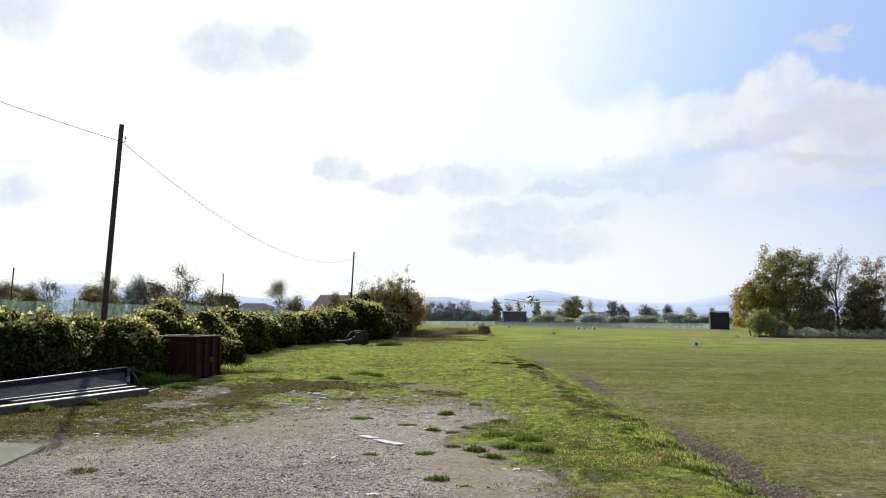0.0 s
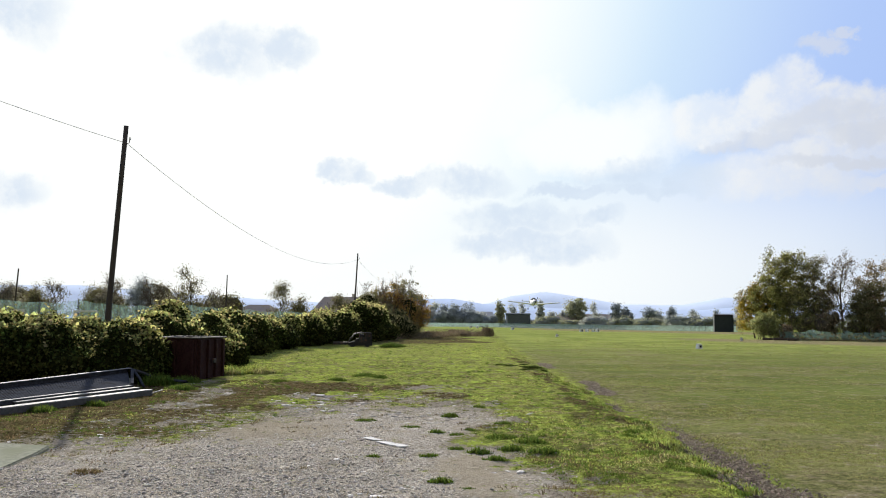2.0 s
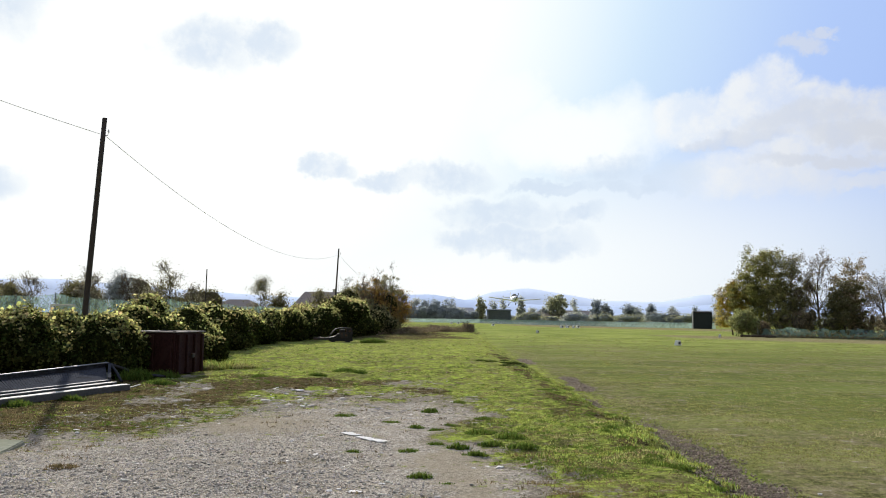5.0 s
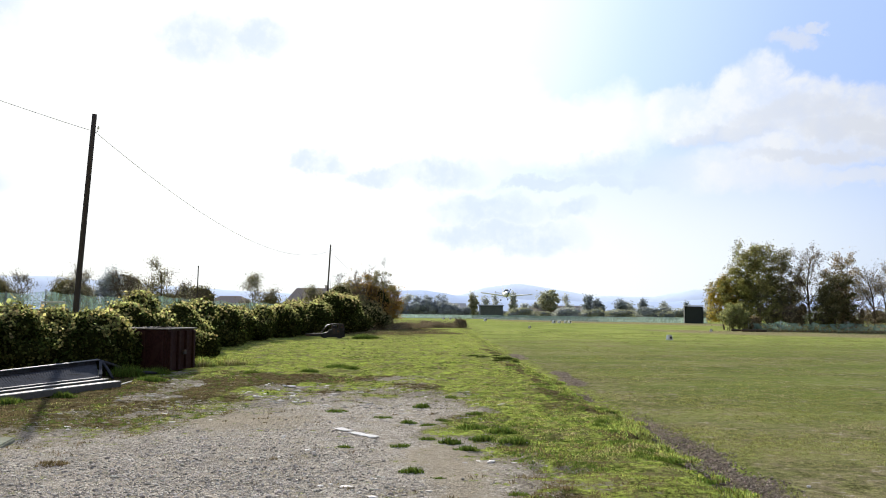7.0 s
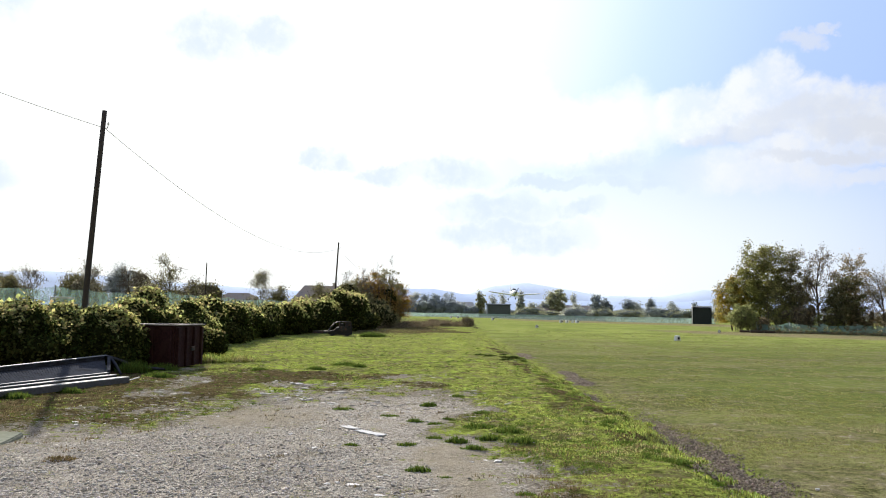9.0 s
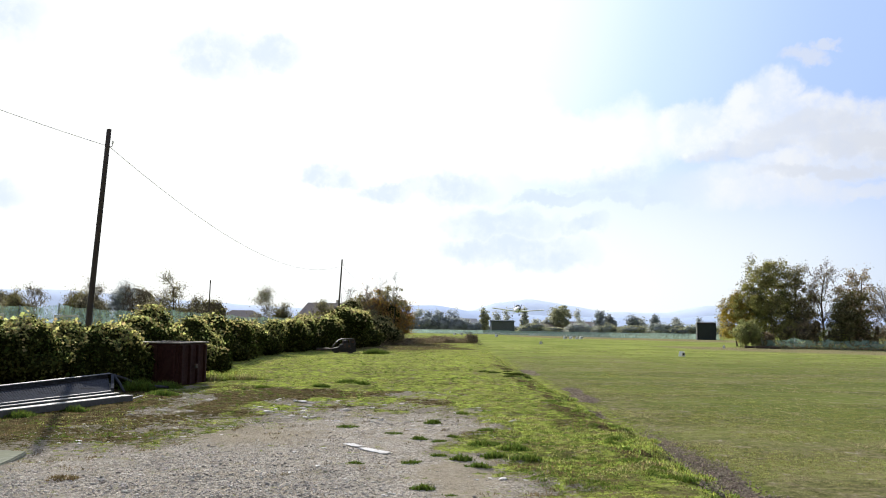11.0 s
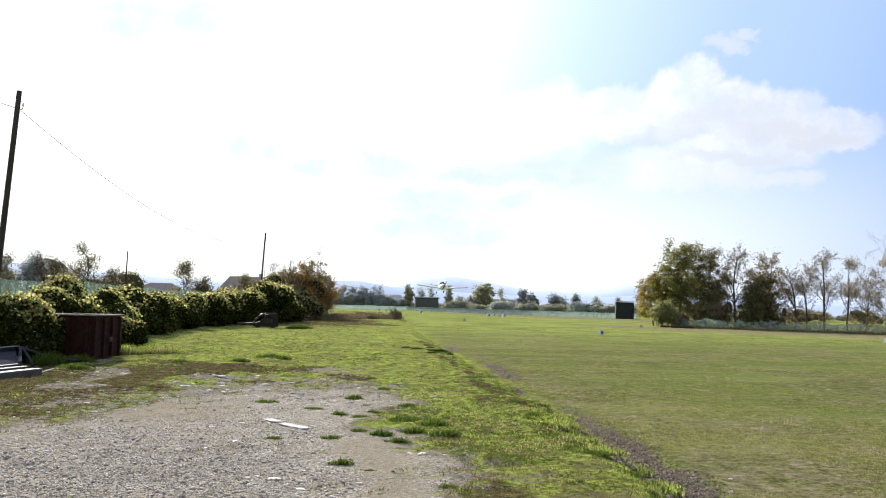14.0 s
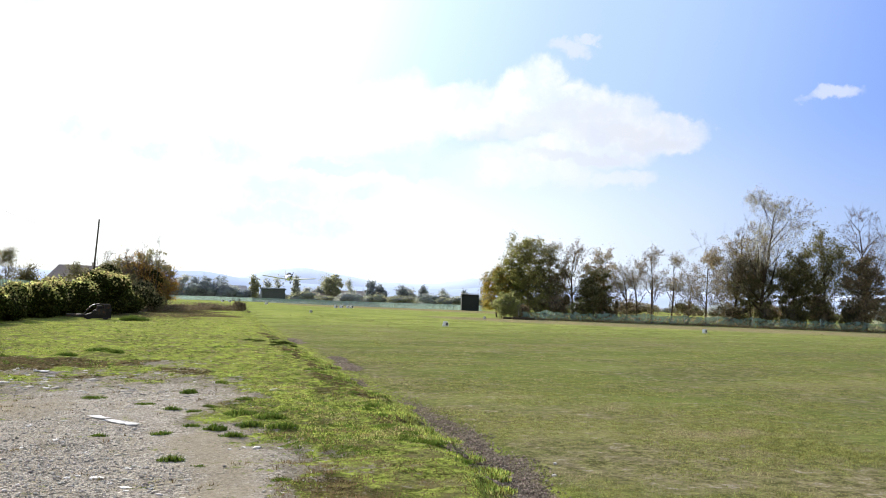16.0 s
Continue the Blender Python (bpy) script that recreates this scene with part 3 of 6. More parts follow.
def bare_amount(x, y):
    """Worn patches in the strip, where thatch and soil show."""
    n = fractal(x, y, 2.0, 91)
    spots = sum(np.exp(-((x - a) / ra) ** 2 - ((y - b) / rb) ** 2) for a, b, ra, rb in ((2.0, 19.5, 0.7, 2.2), (2.5, 15.0, 0.5, 1.6), (1.6, 11.5, 0.7, 1.0), (1.5, 8.2, 0.9, 1.3), (1.0, 24.0, 1.6, 1.0), (-1.5, 27.0, 2.5, 0.9), (0.5, 33.0, 2.0, 1.2)))
    return np.clip(spots * (0.4 + 1.0 * n) + ease(n, 0.62, 0.8) * 0.6, 0, 1)


def soil_amount(x, y):
    """Bare crumbly soil in a narrow band at the bank's foot, and a few patches further on."""
    n = fractal(x, y, 0.9, 45) - 0.5
    lo = np.interp(y, [5, 9, 11.3, 14, 17], [2.8, 3.0, 3.25, 3.6, 3.85])
    hi = np.interp(y, [5, 7.3, 9, 11, 13, 15.3, 17], [3.35, 3.6, 3.88, 3.98, 4.02, 4.05, 4.0])
    band = ease(x - lo + n * 0.5, -0.12, 0.15) * (1 - ease(x - hi + n * 0.7, -0.15, 0.25)) * (1 - 0.75 * ease(y, 13.5, 17.0)) * (1 - ease(y, 19, 30))
    spots = sum(np.exp(-((x - p) / rp) ** 2 - ((y - q) / rq) ** 2) for p, q, rp, rq in ((4.2, 22.6, 0.42, 1.7), (4.35, 25.4, 0.25, 1.2), (4.3, 36.0, 0.4, 3.0), (3.7, 18.6, 0.2, 1.2)))
    return np.clip(np.maximum(band * (0.9 + 0.6 * n), ease(spots + n * 0.8, 0.3, 0.7) * 0.9), 0, 1)


def thin_amount(x, y):
    """Straw-coloured thin grass beside the bare soil and before the trees' fence."""
    d = x - bank_x(y)
    n = fractal(x, y, 6.0, 95)
    near = ease(d, 0.7, 1.3) * (1 - ease(d, 4.5, 9.0)) * (1 - ease(y, 12, 24))
    side = 0.6 * ease(d, 0.8, 1.2) * (1 - ease(d, 1.8, 3.4)) * (1 - ease(y, 45, 70))
    q = ((y - 97) * 30 + (x - 39) * 27) / 40.4
    q2 = ((y - 240) * 35 + (x - 31) * 52) / 62.7
    line = np.maximum(np.exp(-((q + 10.0) / 9.0) ** 2) * ease(x, 22, 34), np.exp(-((q2 + 20.0) / 16.0) ** 2) * ease(x, 14, 30))
    return np.clip(np.maximum.reduce([near * (0.2 + 0.6 * n), side * (0.4 + 0.6 * n), line * 1.7, ease(n, 0.55, 0.75) * 0.55 * ease(d, 1, 2) * (1 - ease(y, 60, 110))]), 0, 1)


def build_ground():
    def steps(fine_lo, fine_hi, step, far_lo, far_hi, grow=1.16):
        mid = list(np.arange(fine_lo, fine_hi + 1e-6, step))
        up, s = [mid[-1]], step
        while up[-1] < far_hi:
            s *= grow
            up.append(up[-1] + s)
        down, s = [mid[0]], step
        while down[-1] > far_lo:
            s *= grow
            down.append(down[-1] - s)
        return np.array(down[::-1][:-1] + mid + up[1:])
    xs = steps(-10, 6, 0.11, -3500, 3500, 1.14)
    ys = steps(5, 32, 0.11, -300, 4600, 1.045)
    gx, gy = np.meshgrid(xs, ys)
    x, y = gx.ravel(), gy.ravel()
    z = ground_z(x, y)
    nx, ny = len(xs), len(ys)
    i = np.arange(ny - 1)[:, None] * nx + np.arange(nx - 1)[None, :]
    quads = np.stack([i, i + 1, i + nx + 1, i + nx], axis=-1).reshape(-1, 4)
    me = tri_mesh("ground", np.c_[x, y, z], quads)
    me.polygons.foreach_set("use_smooth", [True] * len(me.polygons))
    field = ease(x - bank_x(y), 0.65, 1.2)
    field = np.maximum(field, ease(y, 110, 150))
    for name, vals in (("field", field), ("gravel", gravel_amount(x, y)), ("dry", dry_amount(x, y)), ("soil", soil_amount(x, y)), ("thin", thin_amount(x, y)), ("sand", sand_amount(x, y)), ("green_amount", ease(y, 28, 75))):
        at = me.attributes.new(name, "FLOAT", "POINT")
        at.data.foreach_set("value", vals.astype(np.float32))
    ob = part("ground", me, M_GROUND)
    tagged(ob, "grassy airfield ground with a gravel yard and a low bank", "ground", kind="structure")


build_ground()


def clump_mesh(name, x, y, radius, height, per, rng, width=0.0030, grow=0.00026, lean=0.7):
    """Tight clumps of single-triangle blades, taller in each clump's middle."""
    n = len(x) * per
    a, q = rng.uniform(0, 2 * np.pi, n), np.sqrt(rng.random(n))
    r = np.repeat(radius, per) * q
    bx, by = np.repeat(x, per) + np.cos(a) * r, np.repeat(y, per) + np.sin(a) * r
    bz = ground_z(bx, by) - 0.006
    h = np.repeat(height, per) * (1.1 - 0.65 * q ** 2) * rng.uniform(0.6, 1.3, n)
    b = rng.uniform(0, 2 * np.pi, n)
    w = (width + grow * by) * rng.uniform(0.6, 1.5, n)
    lx, ly = np.cos(a) * q * lean * h + rng.normal(0, 0.25, n) * h, np.sin(a) * q * lean * h + rng.normal(0, 0.25, n) * h
    p0 = np.c_[bx - np.cos(b) * w, by - np.sin(b) * w, bz]
    p1_ = np.c_[bx + np.cos(b) * w, by + np.sin(b) * w, bz]
    tip = np.c_[bx + lx, by + ly, bz + h]
    verts = np.stack([p0, p1_, tip], axis=1).reshape(-1, 3)
    return tri_mesh(name, verts, np.arange(n)[:, None] * 3 + np.array([[0, 1, 2]]))


def build_grass():
    rng = np.random.default_rng(4)

    def scatter(n, x0, x1, y0, y1):
        y = 1 / rng.uniform(1 / y1, 1 / y0, n)
        x = rng.uniform(-0.62, 1.12 if x1 > 10 else 0.62, n) * y + rng.uniform(-1.5, 1.5, n)
        k = (x > x0) & (x < x1)
        return x[k], y[k]
    # turf of the strip beside the yard
    x, y = scatter(105000, -12, 4.6, 6.3, 80)
    d = x - bank_x(y)
    green_amount = fractal(x, y, 1.7, 52)
    bare = bare_amount(x, y)
    keep = rng.random(len(x)) < np.clip(1 - gravel_amount(x, y) * 1.5, 0, 1) * np.clip(1 - dry_amount(x, y) * 0.85, 0, 1) * (1 - soil_amount(x, y) * 0.9) * (1 - bare * 0.85)
    keep &= (d < 0.7) & (rng.random(len(x)) < (0.10 + 0.85 * ease(green_amount, 0.36, 0.62)) * (0.7 + 0.25 * ease(y, 9, 17)))
    x, y, green_amount, d = x[keep], y[keep], green_amount[keep], d[keep]
    tight = value_noise(x, y, 0.4, 57)
    h = (0.010 + 0.017 * ease(green_amount, 0.45, 0.75) + 0.034 * np.exp(-((d - 0.2) / 0.28) ** 2)) * (0.55 + 0.9 * tight) + 0.0003 * y
    rad = rng.uniform(0.035, 0.11, len(x)) + 0.0012 * y
    ob = part("grass", clump_mesh("grass", x, y, rad, h, 16, rng), M_BLADE)
    tagged(ob, "short bright green turf lit by the low sun", "grass", kind="stuff")
    # small dark tufts standing out of the turf and in the thinning gravel
    x, y = scatter(26000, -7.5, 3.4, 8.5, 60)
    d, n = x - bank_x(y), fractal(x, y, 1.4, 55)
    keep = (d < 0.4) & (rng.random(len(x)) < (0.06 + 0.34 * ease(n, 0.45, 0.65)) * (1 - ease(gravel_amount(x, y), 0.35, 0.75)) * (1 - 0.6 * ease(x, 1.2, 0.2) * (1 - ease(y, 10, 14))))
    x, y = x[keep], y[keep]
    h = rng.uniform(0.018, 0.05, len(x)) * (0.8 + 0.012 * y)
    ob = part("grass", clump_mesh("grass", x, y, rng.uniform(0.03, 0.10, len(x)), h, 22, rng), M_BLADE_DARK)
    tagged(ob, "small dark green tufts dotted over the turf", "grass", kind="stuff")
    # mown field
    x, y = scatter(150000, 3.0, 95, 6.3, 90)
    d = x - bank_x(y)
    keep = (d > 0.75) & (rng.random(len(x)) < 1 - dry_amount(x, y) * 0.9) & (rng.random(len(x)) < 1 - soil_amount(x, y) * 0.95) & (rng.random(len(x)) < ease(fractal(x, y, 2.4, 71), 0.28, 0.66)) & (rng.random(len(x)) < 1 - (0.35 + 0.55 * ease(y, 32, 45)) * thin_amount(x, y))
    x, y = x[keep], y[keep]
    h = 0.010 + 0.020 * fractal(x, y, 1.2, 73) + 0.0003 * y
    rad = rng.uniform(0.03, 0.09, len(x)) + 0.0015 * y
    ob = part("grass", clump_mesh("grass", x, y, rad, h, 12, rng), M_BLADE_FIELD)
    tagged(ob, "thin mown olive grass of the landing field", "grass", kind="stuff")
    # dry brown moss and straw
    x, y = scatter(26000, -12, 3.4, 6.3, 110)
    keep = rng.random(len(x)) < np.maximum(dry_amount(x, y), 0.35 * bare_amount(x, y)) * (1 - 0.8 * gravel_amount(x, y))
    x, y = x[keep], y[keep]
    h = 0.02 + 0.03 * fractal(x, y, 1.2, 75) + 0.22 * ease(y, 60, 85) * ease(fractal(x, y, 3.5, 79), 0.38, 0.75)
    ob = part("grass", clump_mesh("grass", x, y, rng.uniform(0.04, 0.12, len(x)), h, 12, rng), M_BLADE_DRY)
    tagged(ob, "dry straw-brown grass at the edge of the gravel", "dry grass", kind="stuff")


build_grass()


def build_gravel():
    rng = np.random.default_rng(8)
    n = 90000
    y = 1 / rng.uniform(1 / 21.0, 1 / 6.2, n)
    x = rng.uniform(-1, 1, n) * (0.56 * y + 1.0)
    keep = (x < 1.6) & (rng.random(n) < gravel_amount(x, y) * (0.12 + 1.1 * ease(fractal(x, y, 1.4, 81), 0.3, 0.7)) * (1 - 0.85 * sand_amount(x, y)) * (1 - 0.95 * ease(x, -0.25, 0.35) * (1 - ease(y, 10.0, 12.0))))
    x, y = x[keep], y[keep]
    n = len(x)
    r = 0.005 + 0.011 * rng.random(n) ** 2.2 + 0.016 * (rng.random(n) > 0.98)
    unit = np.array([[1, 0, 0], [0, 1, 0], [-1, 0, 0], [0, -1, 0], [0, 0, 0.5], [0, 0, -0.5]])
    v = unit[None] * r[:, None, None] * rng.uniform(0.6, 1.4, (n, 6, 1))
    a = rng.uniform(0, 6.28, n)
    rx = v[..., 0] * np.cos(a)[:, None] - v[..., 1] * np.sin(a)[:, None]
    ry = v[..., 0] * np.sin(a)[:, None] + v[..., 1] * np.cos(a)[:, None]
    p = np.stack([rx + x[:, None], ry + y[:, None], v[..., 2] + (ground_z(x, y) + r * 0.25)[:, None]], axis=-1).reshape(-1, 3)
    f = np.array([[0, 1, 4], [1, 2, 4], [2, 3, 4], [3, 0, 4], [1, 0, 5], [2, 1, 5], [3, 2, 5], [0, 3, 5]])
    tris = (np.arange(n)[:, None, None] * 6 + f[None]).reshape(-1, 3)
    ob = part("gravel", tri_mesh("gravel", p, tris), M_GRAVEL)
    tagged(ob, "loose grey gravel pressed into sandy soil", "gravel", kind="stuff")


build_gravel()


def build_chips():
    """Flat pale stone chips, thickest where the gravel thins out."""
    rng = np.random.default_rng(28)
    n = 16000
    y = 1 / rng.uniform(1 / 24.0, 1 / 6.6, n)
    x = rng.uniform(-1, 1, n) * (0.5 * y + 1.0)
    g = gravel_amount(x, y)
    keep = (x < 2.2) & (x > -6.5) & (rng.random(n) < (0.16 + 0.84 * ease(y, 11.5, 15)) * ease(g, 0.10, 0.4) * ease(fractal(x, y, 0.9, 87), 0.42, 0.7) * (1 - 0.8 * sand_amount(x, y)) * (1 - 0.9 * ease(x, -0.25, 0.35) * (1 - ease(y, 10.0, 12.0))))
    x, y = x[keep], y[keep]
    n = len(x)
    r = 0.010 + (0.022 + 0.045 * ease(y, 11, 16)) * rng.random(n) ** 2.5
    a = np.linspace(0, 2 * np.pi, 7)[:-1][None] + rng.uniform(0, 6.28, (n, 1))
    rr = r[:, None] * rng.uniform(0.6, 1.25, (n, 6)) * (1 + 0.35 * np.cos(a * 2))
    tilt = rng.normal(0, 0.12, (n, 2))
    px, py = np.cos(a) * rr, np.sin(a) * rr
    pz = px * tilt[:, :1] + py * tilt[:, 1:] + (ground_z(x, y) + 0.002)[:, None]
    low = np.stack([px * 1.08 + x[:, None], py * 1.08 + y[:, None], pz - 0.004], axis=-1)
    top = np.stack([px + x[:, None], py + y[:, None], pz + 0.09 * r[:, None] + 0.002], axis=-1)
    v = np.concatenate([low, top], axis=1).reshape(-1, 3)
    f = [(6, 7, 8), (6, 8, 9), (6, 9, 10), (6, 10, 11)]
    for k in range(6):
        m = (k + 1) % 6
        f += [(k, m, 6 + m), (k, 6 + m, 6 + k)]
    ob = part("stone_chips", tri_mesh("stone_chips", v, (np.arange(n)[:, None, None] * 12 + np.array(f)[None]).reshape(-1, 3)), M_CHIP)
    tagged(ob, "flat pale stone chips strewn over the gravel", "stones", kind="stuff")


build_chips()


def build_clods():
    rng = np.random.default_rng(18)
    n = 42000
    y = 1 / rng.uniform(1 / 40.0, 1 / 6.2, n)
    x = rng.uniform(2.6, 4.9, n)
    keep = rng.random(n) < soil_amount(x, y)
    x, y = x[keep], y[keep]
    n = len(x)
    r = 0.006 + 0.015 * rng.random(n) ** 2.2
    unit = np.array([[1, 0, 0], [0, 1, 0], [-1, 0, 0], [0, -1, 0], [0, 0, 0.9], [0, 0, -0.6]])
    v = unit[None] * r[:, None, None] * rng.uniform(0.6, 1.4, (n, 6, 1))
    p = np.stack([v[..., 0] + x[:, None], v[..., 1] + y[:, None], v[..., 2] + (ground_z(x, y) + r * 0.2)[:, None]], axis=-1).reshape(-1, 3)
    f = np.array([[0, 1, 4], [1, 2, 4], [2, 3, 4], [3, 0, 4], [1, 0, 5], [2, 1, 5], [3, 2, 5], [0, 3, 5]])
    ob = part("soil_clods", tri_mesh("soil_clods", p, (np.arange(n)[:, None, None] * 6 + f[None]).reshape(-1, 3)), M_CLOD)
    tagged(ob, "crumbly brown soil clods at the foot of the bank", "soil", kind="stuff")


build_clods()


# ---------------------------------------------------------------- distance
def ridge_mesh(name, dist, crest, mat, label):
    """A range of hills as a long rounded bank with a wavy crest."""
    az = np.radians(np.arange(-75, 75.1, 0.5))
    h = np.interp(np.degrees(az), [c[0] for c in crest], [c[1] for c in crest])
    h = h + (fractal(np.degrees(az), az * 0, 2.3, 3) - 0.5) * 0.16
    verts, faces = [], []
    for a, e in zip(az, h):
        top = dist * math.tan(radians(max(e, 0.2)))
        for k, (dd, zz) in enumerate(((-260, -4), (-120, top * 0.62), (0, top), (200, top * 0.5), (300, -4))):
            verts.append((math.sin(a) * (dist + dd), math.cos(a) * (dist + dd), zz))
    n = len(az)
    for i in range(n - 1):
        for k in range(4):
            faces.append((i * 5 + k, (i + 1) * 5 + k, (i + 1) * 5 + k + 1, i * 5 + k + 1))
    ob = part(name, raw_mesh(name, verts, faces, True), mat)
    tagged(ob, label, "hills", kind="structure")


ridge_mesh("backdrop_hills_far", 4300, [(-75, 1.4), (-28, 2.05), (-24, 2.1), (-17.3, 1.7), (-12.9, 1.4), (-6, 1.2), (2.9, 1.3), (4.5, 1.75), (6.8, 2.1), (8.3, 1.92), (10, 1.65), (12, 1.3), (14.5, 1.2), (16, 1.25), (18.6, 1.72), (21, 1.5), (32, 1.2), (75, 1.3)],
           M_MOUNT_FAR, "distant mountains, pale blue haze put into colour and glow")
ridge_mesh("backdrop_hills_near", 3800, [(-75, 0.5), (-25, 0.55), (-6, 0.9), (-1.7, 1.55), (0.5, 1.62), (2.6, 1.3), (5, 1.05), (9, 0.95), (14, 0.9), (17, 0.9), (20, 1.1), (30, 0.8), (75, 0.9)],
           M_MOUNT_NEAR, "foothills along the horizon, blue haze put into colour and glow")


# ---------------------------------------------------------------- trees
def grow_tree(rng, height, spread, limbs=9, bare_from=0.3, levels=3, lean=0.0, stems=1, upright=0.5, thin=0.008):
    """Trunk and limbs as tapered tubes; returns wood, twigs and the places for leaves."""
    wood, twigs, spots = Pile(), Pile(), []

    def branch(p, d, length, radius, level):
        n = 5 if level == 0 else (4 if level < 3 else 2)
        pts, rad = [p.copy()], [radius]
        q, dd = p.copy(), d.copy()
        for i in range(n):
            dd = (dd + Vector(rng.normal(0, 0.11 if level else 0.05, 3)) + Vector((0, 0, 0.07 * (level > 0)))).normalized()
            q = q + dd * (length / n)
            pts.append(q.copy())
            rad.append(max(thin, radius * (1 - 0.85 * (i + 1) / n)))
        (wood if level < 2 else twigs).tube(pts, rad, 7 if level == 0 else (5 if level == 1 else 3))
        if level >= levels - 1:
            spots.extend(pts[1:])
            if level >= levels:
                return
        count = limbs if level == 0 else (6 if level == 1 else 4)
        for k in range(count):
            f = rng.uniform(bare_from if level == 0 else 0.2, 1.0)
            i = min(int(f * n), n - 1)
            at = pts[i].lerp(pts[i + 1], f * n - i)
            ang = rng.uniform(0, 2 * math.pi)
            out = Vector((math.cos(ang), math.sin(ang), 0))
            if level == 0:
                nd = (out * (1 - upright) + Vector((0, 0, upright + 0.3 * f))).normalized()
                ln = spread * rng.uniform(0.65, 1.1) * (1.15 - 0.65 * f)
            else:
                side = d.cross(out)
                nd = (d * 0.6 + side.normalized() * 0.75 + Vector((0, 0, 0.15))).normalized()
                ln = length * rng.uniform(0.35, 0.62)
            branch(at, nd, ln, max(thin * 1.5, rad[i] * 0.5), level + 1)
    for s in range(stems):
        a = rng.uniform(0, 6.28)
        off = Vector((math.cos(a), math.sin(a), 0)) * (0.0 if stems == 1 else 0.35)
        d = Vector((math.cos(a) * 0.16 * (stems > 1) + lean, math.sin(a) * 0.16 * (stems > 1), 1)).normalized()
        branch(off + Vector((0, 0, -0.15)), d, height * (0.92 if s == 0 else rng.uniform(0.6, 0.9)), height * (0.017 if stems == 1 else 0.01), 0)
    return wood, twigs, np.array([tuple(s) for s in spots])


def tree(x, y, height, spread, leaf_mat, label, leaves=3500, leaf=0.16, seed=1, limbs=9, bare_from=0.3, lean=0.0, stems=1, upright=0.5,
         fluff=0.45, fade=0.0, mix_mat=None, levels=3, clumps=0, group="trees along the fence"):
    rng = np.random.default_rng(seed)
    ob = holder("tree", pose(x, y, float(ground_z(x, y)) - 0.02, 0, 0, 0))
    wood, twigs, spots = grow_tree(rng, height, spread, limbs, bare_from, levels, lean, stems, upright, 0.008 if y < 110 else 0.022)
    part("trunk", wood.mesh("trunk"), M_BARK, ob)
    if twigs.v:
        tagged(part("branchwork", twigs.mesh("branchwork"), M_TWIG, ob), kind="stuff")
    if leaves:
        w = np.ones(len(spots))
        if fade:
            w = np.clip(1 - fade * np.clip(spots[:, 2] / height - 0.35, 0, 1) / 0.5, 0.03, 1)
        if y < 160:
            leaves, leaf = int(leaves * 1.15), leaf * 0.88
        pick = rng.choice(len(spots), leaves, p=w / w.sum())
        pts = spots[pick] + rng.normal(0, fluff, (leaves, 3))
        if clumps:
            clumps = int(clumps * 2.6)
            u = rng.normal(size=(clumps, 3))
            u /= np.linalg.norm(u, axis=1)[:, None]
            c = u * (rng.random(clumps) ** 0.45)[:, None] * np.array([spread * 0.85, spread * 0.85, height * 0.44]) + np.array([lean * height * 0.5, 0, height * 0.5])
            k = rng.integers(0, clumps, leaves)
            size = rng.uniform(0.16, 0.42, clumps) * height / 11
            pts = np.concatenate([pts[: leaves // 2], c[k] + rng.normal(size=(leaves, 3)) * size[k][:, None] * np.array([1.15, 1.15, 0.7])])
        pts = pts[pts[:, 2] > 0.05]
        part("crown", leaf_mesh("crown", pts, leaf, rng, stretch=1.25), leaf_mat, ob)
        if mix_mat is not None:
            pick = rng.choice(len(spots), leaves // 3)
            part("crown", leaf_mesh("crown", spots[pick] + rng.normal(0, fluff, (leaves // 3, 3)), leaf, rng), mix_mat, ob, "yellowed leaves")
    return tagged(ob, label, "tree", group)


